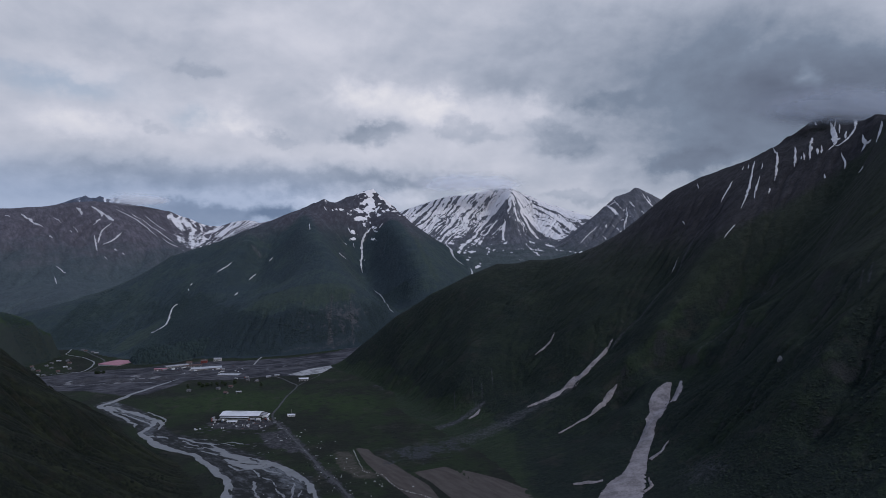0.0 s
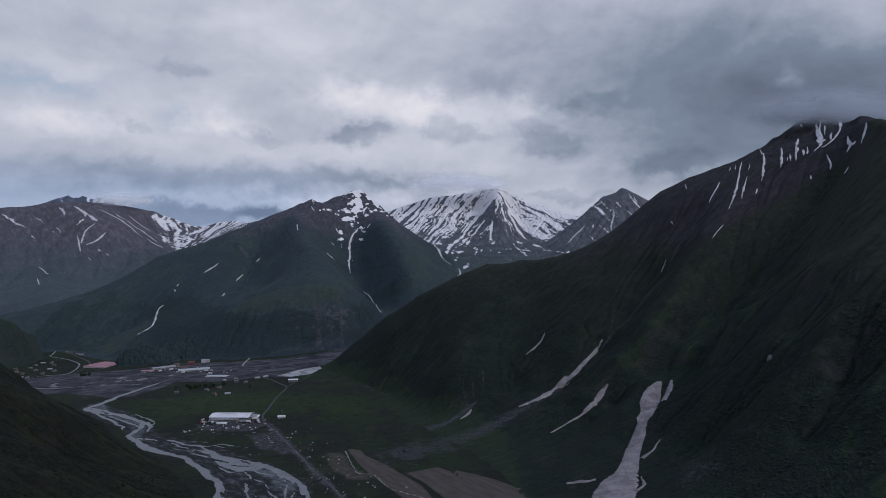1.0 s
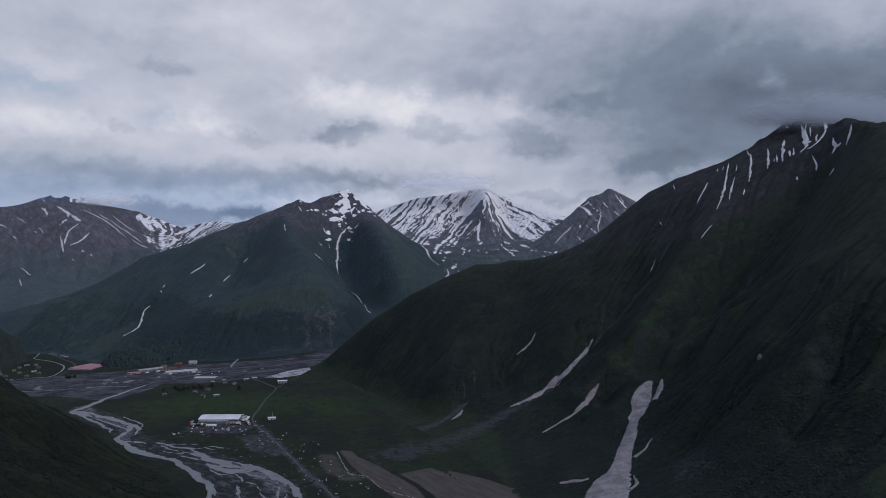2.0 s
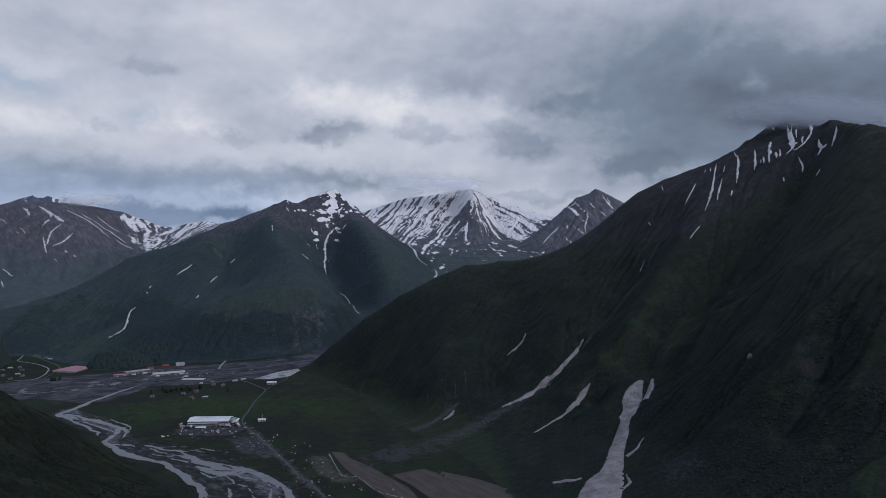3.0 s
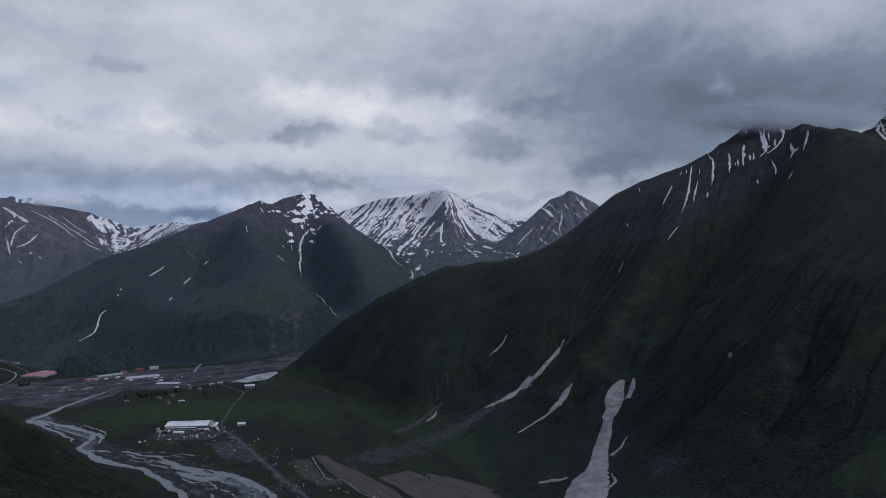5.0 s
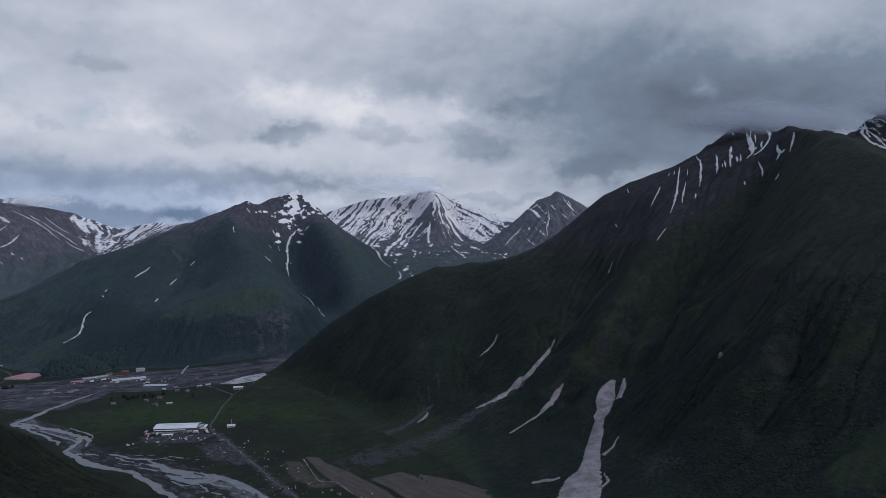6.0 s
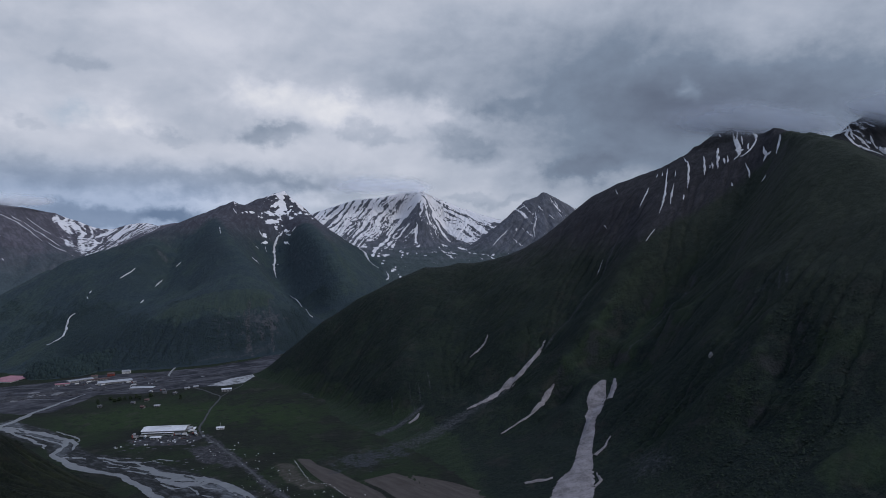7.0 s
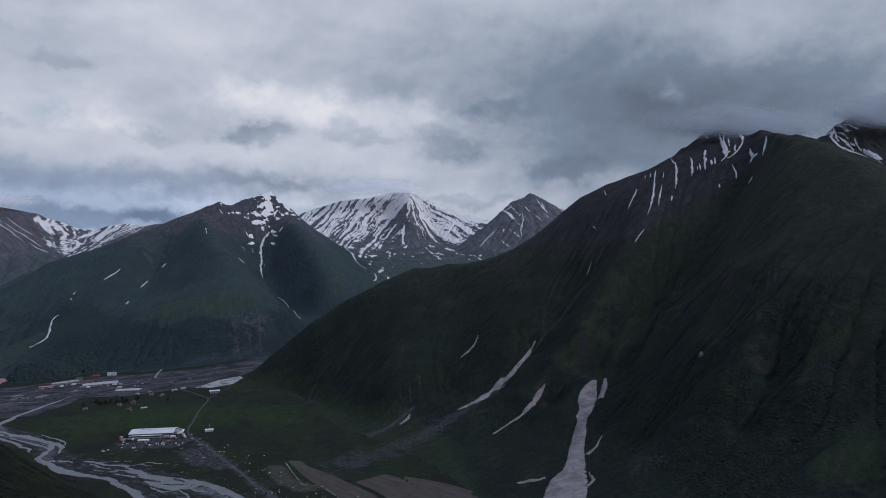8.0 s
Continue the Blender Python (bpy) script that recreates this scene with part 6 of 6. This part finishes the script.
def truck(cab_mat, box_mat, label):
    base = new("parked_truck")
    part("cargo_box", block(-2.4, 4.6, -1.25, 1.25, 1.1, 3.7, 0.06), box_mat, base)
    cab = part("cab", block(-4.5, -2.6, -1.2, 1.2, 0.7, 3.0, 0.15), cab_mat, base)
    part("windscreen", block(-4.54, -4.46, -1.0, 1.0, 1.9, 2.7), mat_dark_door, cab)
    part("chassis", block(-4.3, 4.5, -0.5, 0.5, 0.6, 1.1), mat_rubber, base)
    for x in (-3.5, 1.8, 3.2):
        for y in (-1.1, 1.1):
            bm = bmesh.new()
            bmesh.ops.create_cone(bm, cap_ends=True, segments=12, radius1=0.5, radius2=0.5, depth=0.35, matrix=pose(x, y, 0.5, 90, 0, 0))
            part("wheel", bm, mat_rubber, base)
    return tagged(base, label, "truck", "parked trucks")


white_truck = place(truck(mat_white_wall, mat_white_sheet, "white box truck parked on the dusty yard"), -283, 1024, 30)
red_truck = place(truck(mat_red_paint, mat_grey_roof, "red truck with a grey box parked on the yard"), -276, 1012, 75)
blue_truck = place(truck(mat_blue_paint, mat_white_sheet, "blue truck with a white box parked roadside"), -290, 1008, 10)
for kind, x, y, turn in ((white_truck, -272, 1003, 120), (red_truck, -300, 1010, 5), (blue_truck, -345, 1010, 95), (red_truck, -360, 1014, 20), (red_truck, -366, 1026, 80), (white_truck, -560, 1432, 20), (blue_truck, -548, 1424, 25), (white_truck, -500, 1432, 22), (red_truck, -488, 1428, 20), (white_truck, -590, 1466, 30), (blue_truck, -610, 1455, 35), (red_truck, -628, 1450, 15), (white_truck, -480, 1400, 0), (white_truck, -425, 1322, -30), (red_truck, -405, 1330, 20)):
    copy_thing(kind, pose(x, y, float(floor_height(x, y)) + 0.15, 0, 0, turn))

# spoil and rubble heaps on the gravel plain and round the hall
def spoil_mound(seed, r, h):
    bm = bmesh.new()
    bmesh.ops.create_grid(bm, x_segments=14, y_segments=14, size=1.0)
    for v in bm.verts:
        d = math.hypot(v.co.x, v.co.y)
        lump = 1 + 0.5 * noise.noise(Vector((v.co.x * 2.1 + seed, v.co.y * 2.1, 0)))
        v.co = Vector((v.co.x * r * 1.6, v.co.y * r, h * max(0.0, 1 - d * lump) + 0.25 * h * noise.noise(Vector((v.co.x * 5, v.co.y * 5, seed))) * max(0.0, 1 - d) - 0.25))
    bmesh.ops.delete(bm, geom=[v for v in bm.verts if v.co.z < -0.24], context="VERTS")
    me = bpy.data.meshes.new("spoil_mound")
    bm.to_mesh(me)
    bm.free()
    me.materials.append(mat_pale_spoil if seed == 0 else mat_spoil)
    return me


mat_spoil = surface("dark_spoil", (0.020, 0.020, 0.024), (0.050, 0.048, 0.053), 3, bump=0.8)
mat_pale_spoil = surface("pale_gravel_spoil", (0.085, 0.083, 0.09), (0.16, 0.157, 0.165), 3, bump=0.8)
heaps = [spoil_mound(i, 6.0, 2.6) for i in range(6)]
dice = random.Random(55)
PILES = [(-930 + 400 * dice.random(), 1335 + 80 * dice.random(), dice.uniform(0.6, 2.0)) for _ in range(46)]
PILES += [(-600 + 300 * dice.random(), 1400 + 60 * dice.random(), dice.uniform(0.4, 1.1)) for _ in range(16)]
PILES += [(-375 + 130 * dice.random(), 935 + 60 * dice.random(), dice.uniform(0.15, 0.4)) for _ in range(26)]
PILES += [(-235 + dice.gauss(0, 16), 890 + dice.gauss(0, 24), dice.uniform(0.2, 0.5)) for _ in range(24)]
for i, (x, y, s) in enumerate(PILES):
    if surface_height(x, y) > floor_height(x, y) + 0.5:
        continue
    ob = new("spoil_mound", heaps[i % 6])
    ob.matrix_basis = Matrix.LocRotScale((x, y, float(floor_height(x, y))), Euler((0, 0, dice.uniform(-0.5, 0.5))), (s * dice.uniform(0.8, 1.4), s, s * dice.uniform(0.9, 1.4)))
    tagged(ob, "pale heap of gravel on the river plain" if i % 6 == 0 else "dark heap of spoil on the river plain", "heap", "spoil heaps")

# crates, planks and scrap lying in the yard
dice = random.Random(91)
SCRAP = ((mat_white_sheet, "white sheet-metal crate"), (mat_rust_roof, "rusty steel crate"), (mat_grey_roof, "grey weathered crate"), (mat_stone, "pale concrete block"))
for i in range(64):
    mat, what = SCRAP[i % 4]
    if i < 40:
        x, y = dice.uniform(-385, -255), dice.uniform(962, 1022)
        if abs(x + 323) < 37 and y > 1012:
            continue
    else:
        x, y = dice.uniform(-650, -440), dice.uniform(1395, 1480)
    w, d, h = dice.uniform(1.2, 4.5), dice.uniform(0.8, 1.8), dice.uniform(0.5, 1.8)
    crate = new("crate")
    part("box", block(-w / 2, w / 2, -d / 2, d / 2, 0, h, 0.06), mat, crate)
    part("lid", block(-w / 2 - 0.05, w / 2 + 0.05, -d / 2 - 0.05, d / 2 + 0.05, h + 0.004, h + 0.12), mat, crate)
    place(crate, x, y, dice.uniform(0, 180))
    tagged(crate, what + " lying on the dusty yard", "crate", "yard clutter")

# pale boulders strewn beside the road
stones = [rock_mesh(700 + i, mat_stone) for i in range(4)]
dice = random.Random(77)
for i in range(130):
    f = dice.random()
    x = -225 + 145 * f + dice.gauss(0, 22)
    y = 925 - 255 * f + dice.gauss(0, 26)
    s = 0.25 + 0.65 * dice.random() ** 2
    ob = new("pale_boulder", stones[i % 4])
    ob.matrix_basis = Matrix.LocRotScale((x, y, float(floor_height(x, y)) + 0.3 * s), Euler((0, 0, dice.uniform(0, 6))), (s * dice.uniform(1, 1.7), s, s * 0.8))
    tagged(ob, "pale boulder lying on rough pasture", "boulder", "boulders by the road")
bm = bmesh.new()
for k, (dx, dy, w, t) in enumerate(((0, 0, 2.4, 5.2), (2.2, 1.5, 1.8, 3.6), (-1.8, -1.6, 1.6, 3.2), (0.6, -2.4, 1.3, 2.4))):
    made = bmesh.ops.create_icosphere(bm, subdivisions=2, radius=1.0)["verts"]
    for v in made:
        q = v.co * (1 + 0.55 * noise.noise(v.co * 1.4 + Vector((k * 7.3, 0, 2))) + 0.25 * noise.noise(v.co * 3.5))
        v.co = Vector((q.x * w + dx, q.y * w * 0.8 + dy, q.z * t * 0.75 + 0.6 + 1.1 * q.x))
me = bpy.data.meshes.new("pale_outcrop")
bm.to_mesh(me)
bm.free()
me.materials.append(mat_dim_wall)
rock = new("pale_outcrop", me)
rock.location = (352, 674, surface_height(352, 674) + 0.4)
tagged(rock, "pale rock outcrop on the dark mountainside", "rock")


# ---- cloud that hangs on the summits ----
def cloud_material(name, colour, size, rag, dense_part):
    m, nt, b = material(name)
    n = Nodes(nt)
    nt.nodes.remove(b)
    curl = n.math("SUBTRACT", n.noise(size, 5, 0.55, stretch=(1.6, 1, 1)), 0.5)
    f = n.math("ADD", n.attribute("body"), n.math("MULTIPLY", curl, rag))
    alpha = n.math("MULTIPLY", n.step(f, 0.15, 0.95), n.step(n.attribute("body"), 0.10, 0.60))
    soft = nt.nodes.new("ShaderNodeMixShader")
    d, t = nt.nodes.new("ShaderNodeBsdfDiffuse"), nt.nodes.new("ShaderNodeBsdfTranslucent")
    n.put(d.inputs["Color"], colour)
    n.put(t.inputs["Color"], colour)
    soft.inputs[0].default_value = 0.5
    nt.links.new(d.outputs[0], soft.inputs[1])
    nt.links.new(t.outputs[0], soft.inputs[2])
    thin = nt.nodes.new("ShaderNodeMixShader")
    nt.links.new(n.math("MULTIPLY", alpha, dense_part), thin.inputs[0])
    nt.links.new(nt.nodes.new("ShaderNodeBsdfTransparent").outputs[0], thin.inputs[1])
    nt.links.new(soft.outputs[0], thin.inputs[2])
    nt.links.new(thin.outputs[0], nt.nodes["Material Output"].inputs[0])
    return m


def cloud_bank(label, mat, x, y, z, wide, high, deep, seed):
    """A bank of cloud: nested billowing folds, dense in the middle, ragged below and thinning all round."""
    U, V = np.meshgrid(np.linspace(-1, 1, 61), np.linspace(-1, 1, 31))
    co, body = [], []
    for i in range(3):
        lump = smooth_noise(U * 2, V * 2 + 7 * i, 0.9, seed + 5 * i, 4, 0.55)
        X = U * wide * (1 - 0.07 * i) + wide * 0.03 * lump
        Z = V * high * (1 - 0.07 * i) + high * 0.10 * smooth_noise(U * 2 + 3, V + 5 * i, 0.7, seed + 9 + 5 * i, 4, 0.55)
        Y = 0.9 * high * V + deep * (0.5 * U**2 - 0.6 + 0.6 * i + 0.12 * lump)
        co.append(np.stack([X, Y, Z], -1).reshape(-1, 3))
        edge = np.clip(1 - U**2, 0, 1) * np.clip((V + 1) / 0.75, 0, 1) * np.clip((1 - V) / 1.1, 0, 1)
        body.append(edge.ravel())
    ny, nx = U.shape
    i = np.arange(ny * nx).reshape(ny, nx)
    one = np.stack([i[:-1, :-1], i[:-1, 1:], i[1:, 1:], i[1:, :-1]], -1).reshape(-1, 4)
    me = bpy.data.meshes.new("cloud_bank")
    me.from_pydata(np.concatenate(co).tolist(), [], np.concatenate([one + k * ny * nx for k in range(3)]).tolist())
    me.polygons.foreach_set("use_smooth", np.ones(len(me.polygons), dtype=bool))
    me.attributes.new("body", "FLOAT", "POINT").data.foreach_set("value", np.concatenate(body).astype(np.float32))
    me.materials.append(mat)
    ob = new("cloud_bank", me)
    ob.location = (x, y, z)
    return tagged(ob, label, "cloud", kind="structure")


mat_grey_cloud = cloud_material("grey_cloud", (0.44, 0.475, 0.54), 140, 1.3, 0.7)
mat_white_cloud = cloud_material("white_cloud", (0.86, 0.87, 0.91), 230, 1.7, 0.55)
cloud_bank("grey cloud wrapped round the dark summit", mat_grey_cloud, 800, 1235, 546, 275, 78, 50, 3)
cloud_bank("grey cloud hiding the top of the snowy summit", mat_grey_cloud, 985, 1020, 530, 240, 76, 40, 25)
cloud_bank("pale cloud settled on the snow-covered mountain", mat_white_cloud, 150, 3850, 672, 420, 110, 80, 47)
cloud_bank("small white cloud resting on the western range", mat_white_cloud, -2085, 4440, 615, 260, 85, 80, 69)
